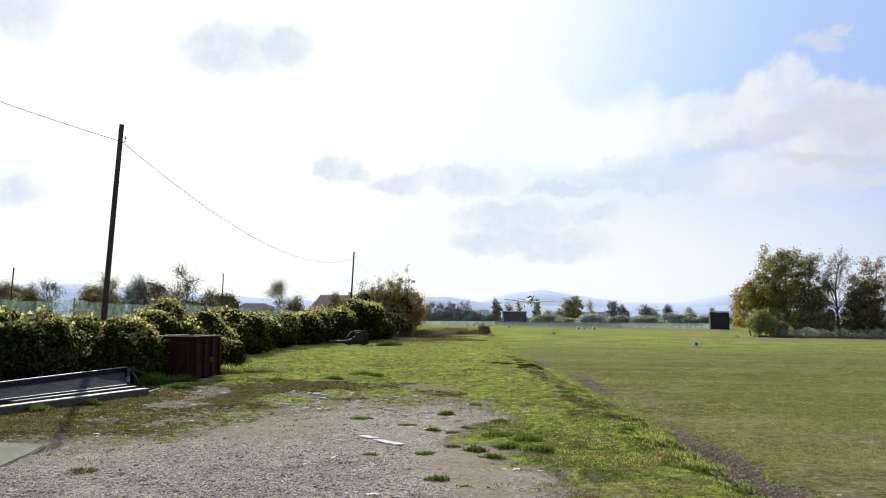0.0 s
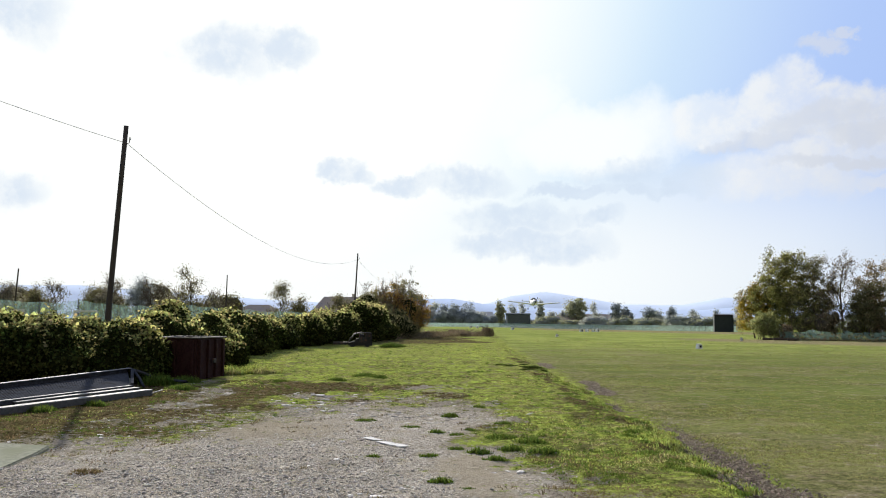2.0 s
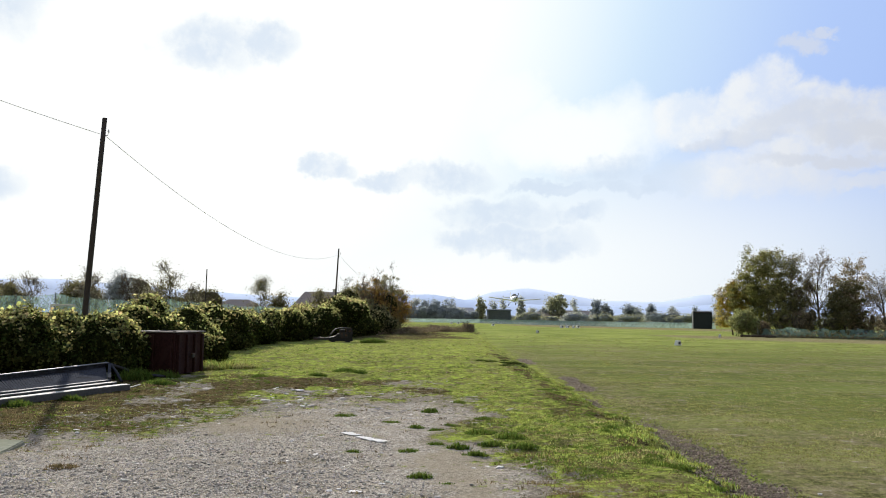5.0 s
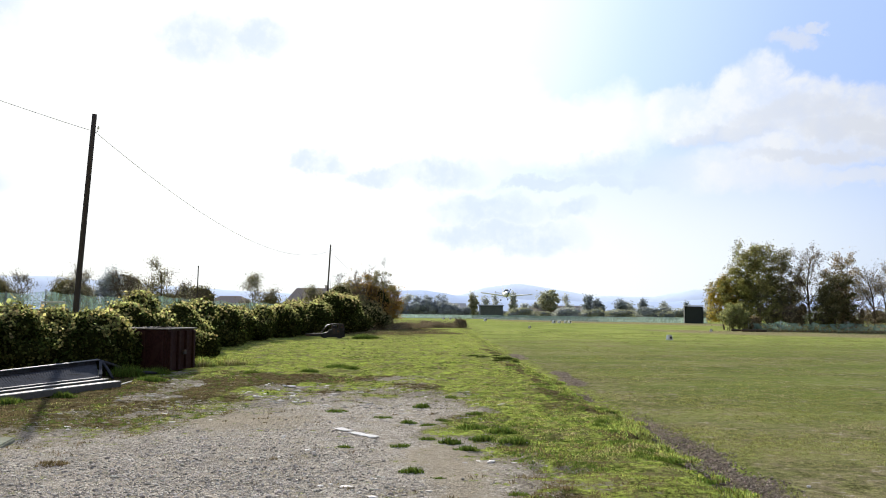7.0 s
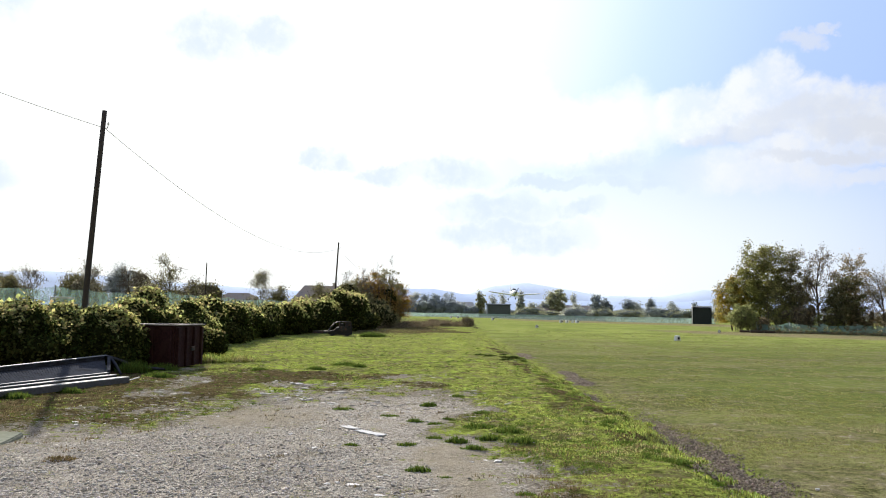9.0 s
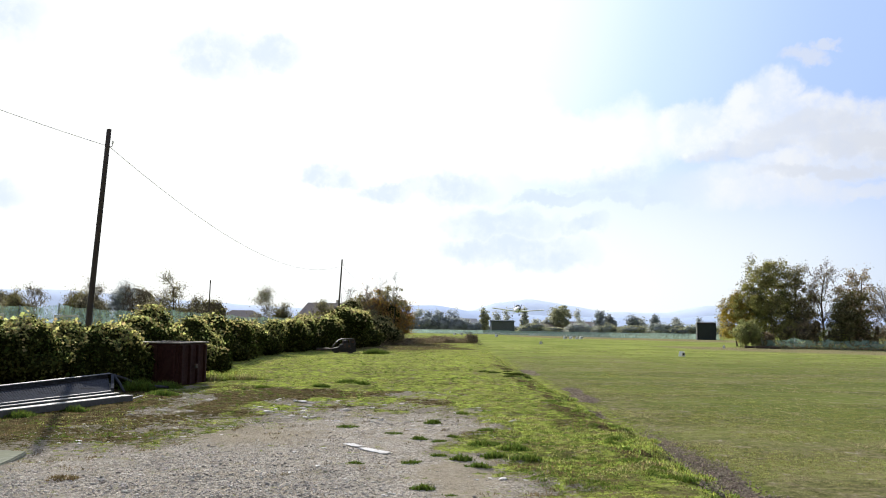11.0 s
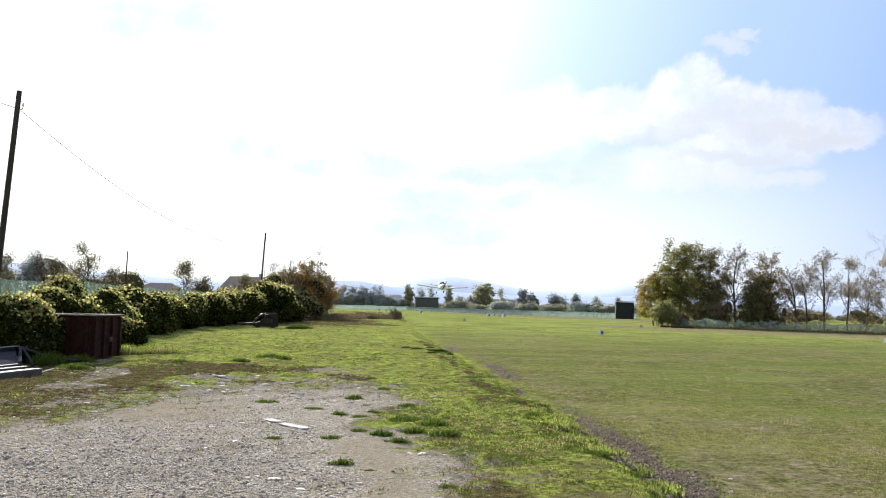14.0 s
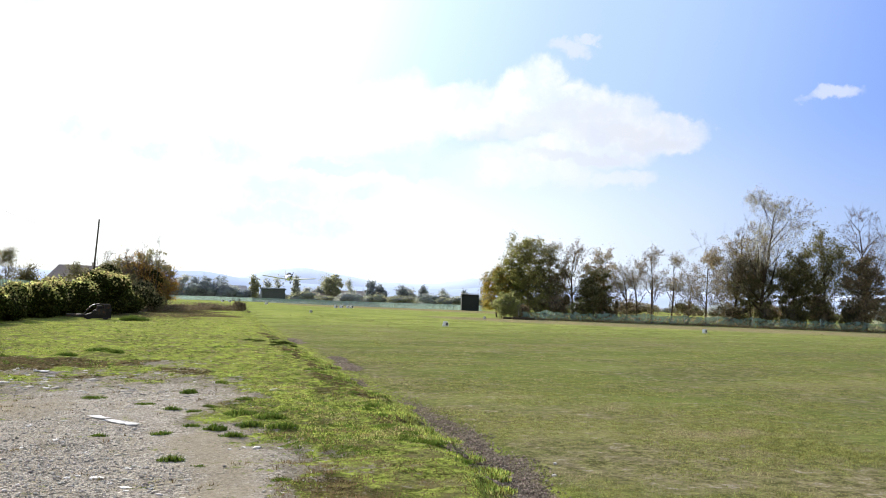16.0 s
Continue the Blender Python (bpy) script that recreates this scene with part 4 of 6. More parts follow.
def bush(name, x, y, w, d, h, leaf_mat, label, leaves=5000, leaf=0.09, seed=1, group="", rot=0.0, lumps=7, core_mat=None, category="bush", shoots=0, lit_mat=None, core_size=0.86):
    """Overlapping lobes: a dark inner mass that blocks light, and leaves on and just off its skin."""
    rng = np.random.default_rng(seed)
    ob = holder(name, pose(x, y, float(ground_z(x, y)), 0, 0, rot))
    lobes = [(0, 0, h * 0.36, w * 0.40, d * 0.40, h * 0.42)]
    for _ in range(lumps):
        a, r = rng.uniform(0, 6.28), rng.uniform(0.25, 0.75)
        lx, ly = math.cos(a) * w * 0.5 * r, math.sin(a) * d * 0.5 * r
        lh = h * rng.uniform(0.45, 1.16) * (1 - 0.2 * r)
        rad = rng.uniform(0.17, 0.3)
        rz = min(lh * 0.5, h * rng.uniform(0.26, 0.4))
        lobes.append((lx, ly, lh - rz, w * rad, d * rad, rz))
    core = bmesh.new()
    cents, outs = [], []
    area = np.array([l[3] * l[4] + l[5] * (l[3] + l[4]) for l in lobes])
    share = (area / area.sum() * leaves).astype(int)
    for (lx, ly, lz, rx, ry, rz), cnt in zip(lobes, share):
        tmp = bmesh.new()
        bmesh.ops.create_icosphere(tmp, subdivisions=2, radius=1.0)
        for v in tmp.verts:
            k = core_size + 0.12 * noise.noise(v.co * 2.3 + Vector((lx, ly, seed)))
            v.co = Vector((lx + v.co.x * rx * k, ly + v.co.y * ry * k, max(0.0, lz + v.co.z * rz * k)))
        me = bpy.data.meshes.new("tmp")
        tmp.to_mesh(me)
        tmp.free()
        core.from_mesh(me)
        bpy.data.meshes.remove(me)
        u = rng.normal(size=(cnt, 3))
        u /= np.linalg.norm(u, axis=1)[:, None]
        wob = 0.95 + 0.2 * np.sin(u[:, 0] * 7 + seed) * np.sin(u[:, 1] * 8 + lx) * np.sin(u[:, 2] * 7 + ly) + rng.normal(0, 0.06, cnt) + 0.2 * (rng.random(cnt) > 0.94)
        p = u * np.array([rx, ry, rz]) * wob[:, None] + np.array([lx, ly, lz])
        cents.append(p)
        outs.append(u)
    cents, outs = np.concatenate(cents), np.concatenate(outs)
    inside = np.zeros(len(cents), bool)
    for lx, ly, lz, rx, ry, rz in lobes:
        q = (cents - np.array([lx, ly, lz])) / np.array([rx, ry, rz])
        inside |= (q ** 2).sum(1) < 0.6
    keep = (~inside) & (cents[:, 2] > 0.02)
    cents, outs = cents[keep], outs[keep]
    # Solid lobes added to keep light from passing through the leaves.
    tagged(part("inner_core", core, core_mat or M_CORE, ob, "solid inner lobes added to block light"), kind="stuff")
    # Upper, upward-facing leaves get the tone that stands for sunlight.
    if lit_mat is not None:
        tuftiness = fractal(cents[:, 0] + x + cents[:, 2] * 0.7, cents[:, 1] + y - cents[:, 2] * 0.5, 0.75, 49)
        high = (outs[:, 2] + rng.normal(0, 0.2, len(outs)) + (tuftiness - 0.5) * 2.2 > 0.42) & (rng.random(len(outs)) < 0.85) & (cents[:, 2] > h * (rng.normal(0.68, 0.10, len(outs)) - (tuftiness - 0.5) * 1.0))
        part("leaves", leaf_mesh("leaves", cents[high] + outs[high] * 0.03, leaf * 1.15, rng, outs[high] + np.array([[0, 0, 0.35]]), 1.15), lit_mat, ob, "yellow-green leaves coloured as if sunlit")
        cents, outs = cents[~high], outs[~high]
    outs = outs + np.array([[0, 0, 0.35]])
    part("leaves", leaf_mesh("leaves", cents, leaf, rng, outs, 1.15), leaf_mat, ob)
    if shoots:
        p = Pile()
        for _ in range(shoots):
            a, r = rng.uniform(0, 6.28), rng.uniform(0, 0.42)
            b = Vector((math.cos(a) * w * r, math.sin(a) * d * r, h * 0.4))
            t = b + Vector((rng.normal(0, 0.35), rng.normal(0, 0.35), h * rng.uniform(0.5, 0.85)))
            p.tube([b, b.lerp(t, 0.5) + Vector((rng.normal(0, 0.1), 0, 0)), t], [0.035, 0.022, 0.01], 3)
        tagged(part("shoot_growth", p.mesh("shoot_growth"), M_TWIG, ob, "thin upright bare shoots"), kind="stuff")
    return tagged(ob, label, category, group)

# ---------------------------------------------------------------- hedge along the yard
HEDGE = "ivy hedge beside the yard"
IVY_LABEL = "ivy-covered hedge bush, leaves coloured dark below and as if sunlit on top"
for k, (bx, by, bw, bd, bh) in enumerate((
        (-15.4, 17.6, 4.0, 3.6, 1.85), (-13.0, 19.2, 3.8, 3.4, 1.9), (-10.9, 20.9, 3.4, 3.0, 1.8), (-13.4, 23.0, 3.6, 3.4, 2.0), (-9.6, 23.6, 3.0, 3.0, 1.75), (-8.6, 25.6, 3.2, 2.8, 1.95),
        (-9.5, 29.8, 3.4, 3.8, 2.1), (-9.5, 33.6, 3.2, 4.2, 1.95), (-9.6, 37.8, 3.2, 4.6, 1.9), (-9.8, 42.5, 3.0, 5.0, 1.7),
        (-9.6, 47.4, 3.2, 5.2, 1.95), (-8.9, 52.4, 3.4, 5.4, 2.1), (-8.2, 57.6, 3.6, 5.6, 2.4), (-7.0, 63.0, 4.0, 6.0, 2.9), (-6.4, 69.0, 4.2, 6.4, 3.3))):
    bush("hedge_bush", bx, by, bw, bd, bh, M_IVY, IVY_LABEL, int(30000 if by < 32 else (18000 if by < 50 else 12000)), 0.074 if by < 32 else (0.09 if by < 50 else 0.11), 100 + k, HEDGE, lumps=13, lit_mat=M_IVY_LIT)
bush("hedge_bush", -8.3, 21.9, 2.1, 1.9, 1.55, M_IVY, "ivy mass spilling over the rusty container", 12000, 0.07, 133, HEDGE, lumps=8, lit_mat=M_IVY_LIT)
bush("hedge_bush", -7.7, 21.6, 1.15, 1.2, 1.5, M_IVY, "ivy hanging down the rusty container's side", 7000, 0.065, 135, HEDGE, lumps=7, lit_mat=M_IVY_LIT)
bush("hedge_bush", -8.15, 20.9, 1.5, 1.1, 1.5, M_IVY, "dark ivy hanging over the container's front corner", 8000, 0.07, 136, HEDGE, lumps=8, lit_mat=M_IVY_LIT)
bush("hedge_bush", -7.85, 21.35, 0.95, 0.7, 1.42, M_IVY, "dark ivy curtain over the rusty container's corner", 6000, 0.065, 137, HEDGE, lumps=7, lit_mat=M_IVY_LIT)
bush("hedge_bush", -7.35, 27.9, 1.2, 1.2, 1.15, M_IVY, "small round ivy bush beside the rusty container", 5000, 0.06, 131, HEDGE, lumps=5, lit_mat=M_IVY_LIT)
bush("hedge_bush", -5.8, 78.0, 5.0, 7.0, 3.2, M_LEAF_OLIVE, "brown-green bramble mass at the end of the hedge", 12000, 0.11, 132, HEDGE, lumps=9)



# autumn thicket with bare shoots at the hedge's end
for k, (bx, by, h, sp, mat, n) in enumerate(((-7.2, 82.5, 5.2, 1.9, M_LEAF_OLIVE, 2200), (-5.6, 84.0, 6.0, 2.1, M_LEAF_RUST, 3000), (-4.2, 85.5, 6.6, 2.1, M_LEAF_OLIVE, 2200), (-3.2, 87.5, 4.8, 1.8, M_LEAF_RUST, 2600), (-6.2, 80.0, 3.6, 1.8, M_LEAF_OLIVE, 2000))):
    ob = tree(bx, by, h, sp, mat, "tall autumn shrub, yellow-brown leaves and bare upright shoots", n * 2, 0.10, 140 + k, 6, 0.12, stems=7, upright=0.6, fluff=0.35, clumps=34, fade=0.75, group="autumn shrubs at the hedge end")
    ob.name, ob["category"] = "autumn_shrub", "shrub"
bush("autumn_shrub", -4.7, 83.5, 4.2, 4.0, 4.4, M_LEAF_RUST, "dense rust-brown shrub at the end of the hedge", 12000, 0.11, 146, "autumn shrubs at the hedge end", lumps=12, category="shrub", shoots=40)
bush("autumn_shrub", -7.4, 79.0, 3.6, 4.0, 4.0, M_LEAF_OLIVE, "dense dark olive shrub at the end of the hedge", 11000, 0.11, 147, "autumn shrubs at the hedge end", lumps=11, category="shrub", shoots=16)
# low dry scrub on the bank
for k, (bx, by, bw, bh) in enumerate(((-1.6, 97, 2.2, 0.5), (1.2, 96, 2.6, 0.7), (3.0, 95, 1.8, 0.55), (4.6, 93.5, 1.5, 1.15), (2.0, 90.5, 0.9, 0.4))):
    bush("scrub_bush", bx, by, bw, 2.4, bh, M_SCRUB, "low dry brown scrub on the field's edge", 5000, 0.07, 150 + k, "dry scrub", lumps=6, category="scrub", shoots=26, core_mat=M_THICK)


# ---------------------------------------------------------------- poles and wires
def utility_pole(x, y, top_x, height, r0, r1, label, brackets=True):
    z0 = float(ground_z(x, y)) - 0.05
    ob = holder("utility_pole", pose(x, y, z0))
    lean = (top_x - x)
    pts = [(lean * f, 0, height * f) for f in (0, 0.25, 0.5, 0.75, 1.0)]
    p = Pile()
    p.tube(pts, [r0 + (r1 - r0) * f for f in (0, 0.25, 0.5, 0.75, 1.0)], 12)
    n = len(p.v)
    p.f.append(tuple(range(n - 12, n)))
    part("shaft", p.mesh("shaft"), M_WOOD, ob)
    if brackets:
        b = Pile()
        hz = height * 0.925
        b.tube([(lean * 0.925, 0, hz), (lean * 0.925 + 0.16, -0.02, hz + 0.02), (lean * 0.925 + 0.18, -0.02, hz + 0.14)], [0.012, 0.012, 0.012], 6)
        part("bracket", b.mesh("bracket"), M_IRON, ob, "bent iron wire bracket")
        s = bmesh.new()
        bmesh.ops.create_cone(s, cap_ends=True, segments=10, radius1=0.035, radius2=0.02, depth=0.09, matrix=Matrix.Translation((lean * 0.925 + 0.18, -0.02, hz + 0.17)))
        part("insulator", s, M_WHITE, ob, "pale ceramic insulator")
    return tagged(ob, label, "utility pole", "utility poles")


utility_pole(-11.15, 27.0, -10.72, 8.05, 0.098, 0.075, "tall weathered wooden utility pole rising behind the hedge")
utility_pole(-8.45, 75.0, -8.1, 7.75, 0.085, 0.062, "wooden utility pole leaning behind the far hedge")
utility_pole(-29.35, 110.0, -29.25, 7.75, 0.09, 0.07, "thin distant pole behind the fence", False)
utility_pole(-52.4, 100.0, -52.0, 7.7, 0.10, 0.08, "thin distant leaning pole behind the fence", False)


def wire(a, b, sag, label):
    pts = []
    a, b = Vector(a), Vector(b)
    for i in range(33):
        f = i / 32
        p = a.lerp(b, f)
        p.z -= sag * 4 * f * (1 - f)
        pts.append(p)
    p = Pile()
    p.tube(pts, [0.009] * len(pts), 5)
    ob = part("overhead_wire", p.mesh("overhead_wire"), M_WIRE)
    tagged(ob, label, "wire", "overhead wires")


wire((-10.72, 27.0, 7.45), (-8.12, 75.0, 7.15), 1.75, "thin sagging overhead wire between two poles")
wire((-10.78, 27.0, 7.45), (-17.5, 20.0, 9.4), 0.15, "thin overhead wire running off from the tall pole")
wire((-8.12, 75.0, 7.15), (-2.0, 150.0, 4.0), 1.6, "thin overhead wire running on past the autumn shrubs")


# ---------------------------------------------------------------- yard things
def container():
    """Rust-red open steel skip with ribbed sides and a pale folded rim."""
    ob = holder("container", pose(-6.6, 21.9, float(ground_z(-6.6, 21.9)) - 0.01, 0, 0, -10))
    w, d, h, t = 1.2, 1.6, 1.09, 0.05
    part("side_panel", box_bm(w, t, h, 0.008, (-w / 2, 0, 0.04)), M_RUST, ob)
    part("side_panel", box_bm(w, t, h, 0.008, (-w / 2, d, 0.04)), M_RUST, ob)
    part("end_panel", box_bm(t, d - t, h, 0.008, (0, d / 2, 0.04)), M_RUST, ob)
    part("end_panel", box_bm(t, d - t, h, 0.008, (-w, d / 2, 0.04)), M_RUST, ob)
    part("floor_plate", box_bm(w - t, d - t, 0.05, 0, (-w / 2, d / 2, 0.06)), M_RUST, ob)
    for fy in (0.12, 0.6, 1.05, 1.5):
        part("rib", box_bm(0.07, 0.10, h - 0.06, 0.01, (0.055, fy, 0.05)), M_RUST, ob)
    for fx in (-0.1, -0.6, -1.1):
        part("rib", box_bm(0.10, 0.07, h - 0.06, 0.01, (fx, -0.055, 0.05)), M_RUST, ob)
    for a, sx, sy in (((-w / 2, -0.01), w + 0.16, 0.12), ((-w / 2, d + 0.01), w + 0.16, 0.12)):
        part("rim", box_bm(sx, sy, 0.03, 0.01, (*a, h + 0.04)), M_POST, ob, "pale worn top rim")
    for a in ((0.02, d / 2), (-w - 0.02, d / 2)):
        part("rim", box_bm(0.12, d - 0.12, 0.03, 0.01, (*a, h + 0.04)), M_POST, ob, "pale worn top rim")
    part("hook", box_bm(0.06, 0.16, 0.12, 0.02, (0.11, 0.85, 0.45)), M_IRON, ob, "dark iron lifting hook")
    tagged(ob, "rusty dark red open steel container with ribbed sides", "container")


container()


def along(a, b, w, h, bevel=0.01):
    """A bar from a to b with its base on that line."""
    a, b = Vector(a), Vector(b)
    d = b - a
    bm = box_bm(d.length, w, h, bevel)
    x = d.normalized()
    yv = Vector((0, 0, 1)).cross(x).normalized()
    z = x.cross(yv)
    m = Matrix((x, yv, z)).transposed().to_4x4()
    m.translation = (a + b) / 2
    bmesh.ops.transform(bm, matrix=m, verts=bm.verts)
    return bm


def ramp():
    """Long metal loading ramp: two folded side rails and many cross slats, lying with its far side raised."""
    n0, n1 = Vector((-8.15, 12.3, 0.10)), Vector((-6.85, 18.1, 0.08))
    f0, f1 = Vector((-9.2, 12.9, 0.16)), Vector((-7.75, 20.2, 0.26))
    ob = holder("metal_ramp")
    part("side_rail", along(n0, n1, 0.05, 0.08), M_GALV, ob)
    # Lips paler than the rails: the sun on them is put into colour.
    part("rail_lip", along(n0 + Vector((0.0, 0, 0.08)), n1 + Vector((0.0, 0, 0.08)), 0.07, 0.012, 0.004), M_ALU, ob, "folded lip in a paler, sunlit tone")
    part("side_rail", along(f0, f1, 0.05, 0.15), M_GALV, ob)
    part("rail_lip", along(f0 + Vector((0.05, 0, 0.145)), f1 + Vector((0.05, 0, 0.145)), 0.12, 0.015, 0.004), M_ALU, ob, "folded lip in a paler, sunlit tone")
    count = 84
    for i in range(count):
        s = (i + 0.5) / count
        a, b = n0.lerp(n1, s), f0.lerp(f1, s)
        part("slat", along(a + Vector((-0.02, 0, 0.03)), b + Vector((0.02, 0, 0.03)), 0.045, 0.03, 0.004), M_GALV, ob)
    part("end_bar", along(n1 + Vector((0.0, 0.05, 0.02)), f1 + Vector((0.1, 0.05, 0.02)), 0.07, 0.12), M_GALV, ob)
    part("support", box_bm(0.5, 0.35, 0.18, 0.02, (-7.9, 20.0, 0.0)), M_CONCRETE, ob, "concrete block under the raised corner")
    part("support", box_bm(0.3, 0.3, 0.10, 0.02, (-8.0, 13.0, 0.0)), M_CONCRETE, ob, "low concrete block")
    part("support", box_bm(0.3, 0.3, 0.10, 0.02, (-7.0, 17.4, 0.0)), M_CONCRETE, ob, "low concrete block")
    tagged(ob, "galvanised metal loading ramp with cross slats lying by the hedge", "ramp")
    # two straight beams lying in front
    b = holder("metal_beam")
    # Web darker, top flange paler: shade and sunlight put into the colours.
    part("web", along((-7.75, 12.5, 0.0), (-6.25, 17.6, 0.0), 0.12, 0.11), M_BEAM, b)
    part("flange", along((-7.79, 12.5, 0.11), (-6.29, 17.6, 0.11), 0.2, 0.018, 0.004), M_ALU, b, "upper flange in a paler, sunlit tone")
    part("end_cap", along((-6.24, 17.62, 0.03), (-6.02, 17.68, 0.10), 0.16, 0.02, 0.004), M_ALU, b, "bent pale end flap")
    tagged(b, "long pale steel beam lying on the yard", "beam", "beams by the ramp")
    c = holder("metal_beam")
    part("web", along((-7.55, 14.6, 0.0), (-6.62, 17.9, 0.0), 0.08, 0.13), M_BEAM, c)
    part("flange", along((-7.57, 14.6, 0.13), (-6.64, 17.9, 0.13), 0.14, 0.015, 0.004), M_ALU, c, "upper flange in a paler, sunlit tone")
    tagged(c, "shorter aluminium beam lying against the ramp", "beam", "beams by the ramp")


ramp()


def loose_rods():
    rng = np.random.default_rng(12)
    for a, b in (((-7.75, 20.2, 0.41), (-7.05, 20.9, 0.03)), ((-7.55, 20.1, 0.36), (-7.0, 19.3, 0.03)), ((-7.0, 20.6, 0.05), (-6.2, 19.9, 0.12))):
        p = Pile()
        a, b = Vector(a), Vector(b)
        p.tube([a, a.lerp(b, 0.5) + Vector((0, 0, 0.03)), b], [0.035, 0.035, 0.03], 7)
        tagged(part("scrap_bar", p.mesh("scrap_bar"), M_GALV), "grey scrap metal bar lying in the weeds", "scrap", "scrap bars by the container")


loose_rods()


def concrete_pad():
    bm = bmesh.new()
    pts = [(-8.8, 11.05), (-5.7, 10.72), (-5.0, 10.55), (-4.87, 9.9), (-4.74, 8.9), (-4.9, 8.0), (-8.8, 7.4)]
    top = [bm.verts.new((x, y, 0.010)) for x, y in pts]
    f = bm.faces.new(top)
    r = bmesh.ops.extrude_face_region(bm, geom=[f])
    bmesh.ops.translate(bm, vec=(0, 0, -0.2), verts=[v for v in r["geom"] if isinstance(v, bmesh.types.BMVert)])
    bmesh.ops.recalc_face_normals(bm, faces=bm.faces)
    bmesh.ops.bevel(bm, geom=bm.edges[:], offset=0.015, segments=2, affect="EDGES")
    tagged(part("concrete_pad", bm, M_CONCRETE), "pale greenish concrete slab set in the gravel", "concrete slab")


concrete_pad()


def stone(x, y, sx, sy, sz, rot, seed, label="pale flat stone lying on the gravel"):
    bm = bmesh.new()
    bmesh.ops.create_icosphere(bm, subdivisions=2, radius=0.5)
    for v in bm.verts:
        k = 1 + 0.75 * noise.noise(v.co * 3.2 + Vector((seed * 3.1, 0, 0)))
        v.co = Vector((v.co.x * sx * k, v.co.y * sy * k, max(-0.3, min(0.34, v.co.z)) * sz * 1.4))
    z = float(ground_z(x, y))
    ob = part("stone", bm, M_STONE, m=pose(x, y, z + sz * 0.2, 0, 0, rot))
    tagged(ob, label, "stone", "pale stones in the yard")


def build_stones():
    rng = np.random.default_rng(31)
    for k, (x, y, s) in enumerate(((-1.27, 9.70, 0.16), (-0.65, 7.73, 0.20), (-0.43, 8.18, 0.13), (-1.72, 10.83, 0.14), (0.81, 9.15, 0.2), (-1.38, 11.09, 0.12), (-2.66, 17.56, 0.4),
                                   (-2.97, 15.48, 0.28), (-1.54, 9.35, 0.1), (-2.99, 12.15, 0.1), (-4.81, 11.60, 0.16), (-1.60, 14.43, 0.22), (-0.40, 7.45, 0.16), (0.50, 15.88, 0.22),
                                   (-4.45, 11.75, 0.1), (-2.2, 14.9, 0.2), (-3.3, 16.3, 0.26), (-1.1, 16.2, 0.2), (-0.3, 14.8, 0.15), (-5.7, 10.9, 0.12), (-0.9, 9.1, 0.09))):
        stone(x, y, s * rng.uniform(0.5, 0.75), s * rng.uniform(0.35, 0.5), s * rng.uniform(0.07, 0.13), rng.uniform(0, 180), k)
        for q in range(3 if s > 0.15 else 1):
            stone(x + rng.normal(0, s * 0.9), y + rng.normal(0, s * 1.1), s * rng.uniform(0.15, 0.4), s * rng.uniform(0.12, 0.3), s * rng.uniform(0.05, 0.1), rng.uniform(0, 180), 50 + 3 * k + q)
    for x, y in ((3.92, 8.3), (4.2, 8.9)):
        stone(x, y, 0.05, 0.04, 0.03, 30, int(x * 9), "small pale stone on the bare soil")
    # broken white slab in three pieces
    for k, (x, y, sx) in enumerate(((-1.02, 11.38, 0.36), (-0.80, 11.05, 0.34), (-0.62, 10.76, 0.30))):
        bm = box_bm(sx * 0.9, 0.12, 0.009, 0.003)
        bmesh.ops.subdivide_edges(bm, edges=bm.edges[:], cuts=3)
        for v in bm.verts:
            v.co.x += 0.07 * noise.noise(v.co * 13 + Vector((k, 0, 0)))
            v.co.y += 0.07 * noise.noise(v.co * 15 + Vector((0, k, 0)))
        tagged(part("broken_slab", bm, M_SLAB, m=pose(x, y, float(ground_z(x, y)) + 0.008, 0, 0, -57 + 6 * k)), "broken white stone slab lying in the gravel", "stone slab", "broken slab pieces")


build_stones()


def weed_tuft(x, y, r, h, seed, mat=None, label="small green weed tuft growing in the gravel"):
    rng = np.random.default_rng(seed)
    n = int(50 + 200 * r + 900 * r * r)
    a, q = rng.uniform(0, 6.28, n), np.sqrt(rng.random(n)) * r
    xy = np.c_[np.cos(a) * q * 1.25, np.sin(a) * q * 0.8]
    hh = h * (1.05 - 0.6 * (q / r) ** 2)
    ob = holder("weed_tuft", pose(x, y, float(ground_z(x, y))))
    tagged(part("leaves", blade_mesh("leaves", xy, np.zeros(n), hh, rng, 4, 0.02, 0.006, 0.9), mat or M_BLADE_DARK, ob), kind="stuff")
    tagged(ob, label, "weed", "weed tufts in the yard")


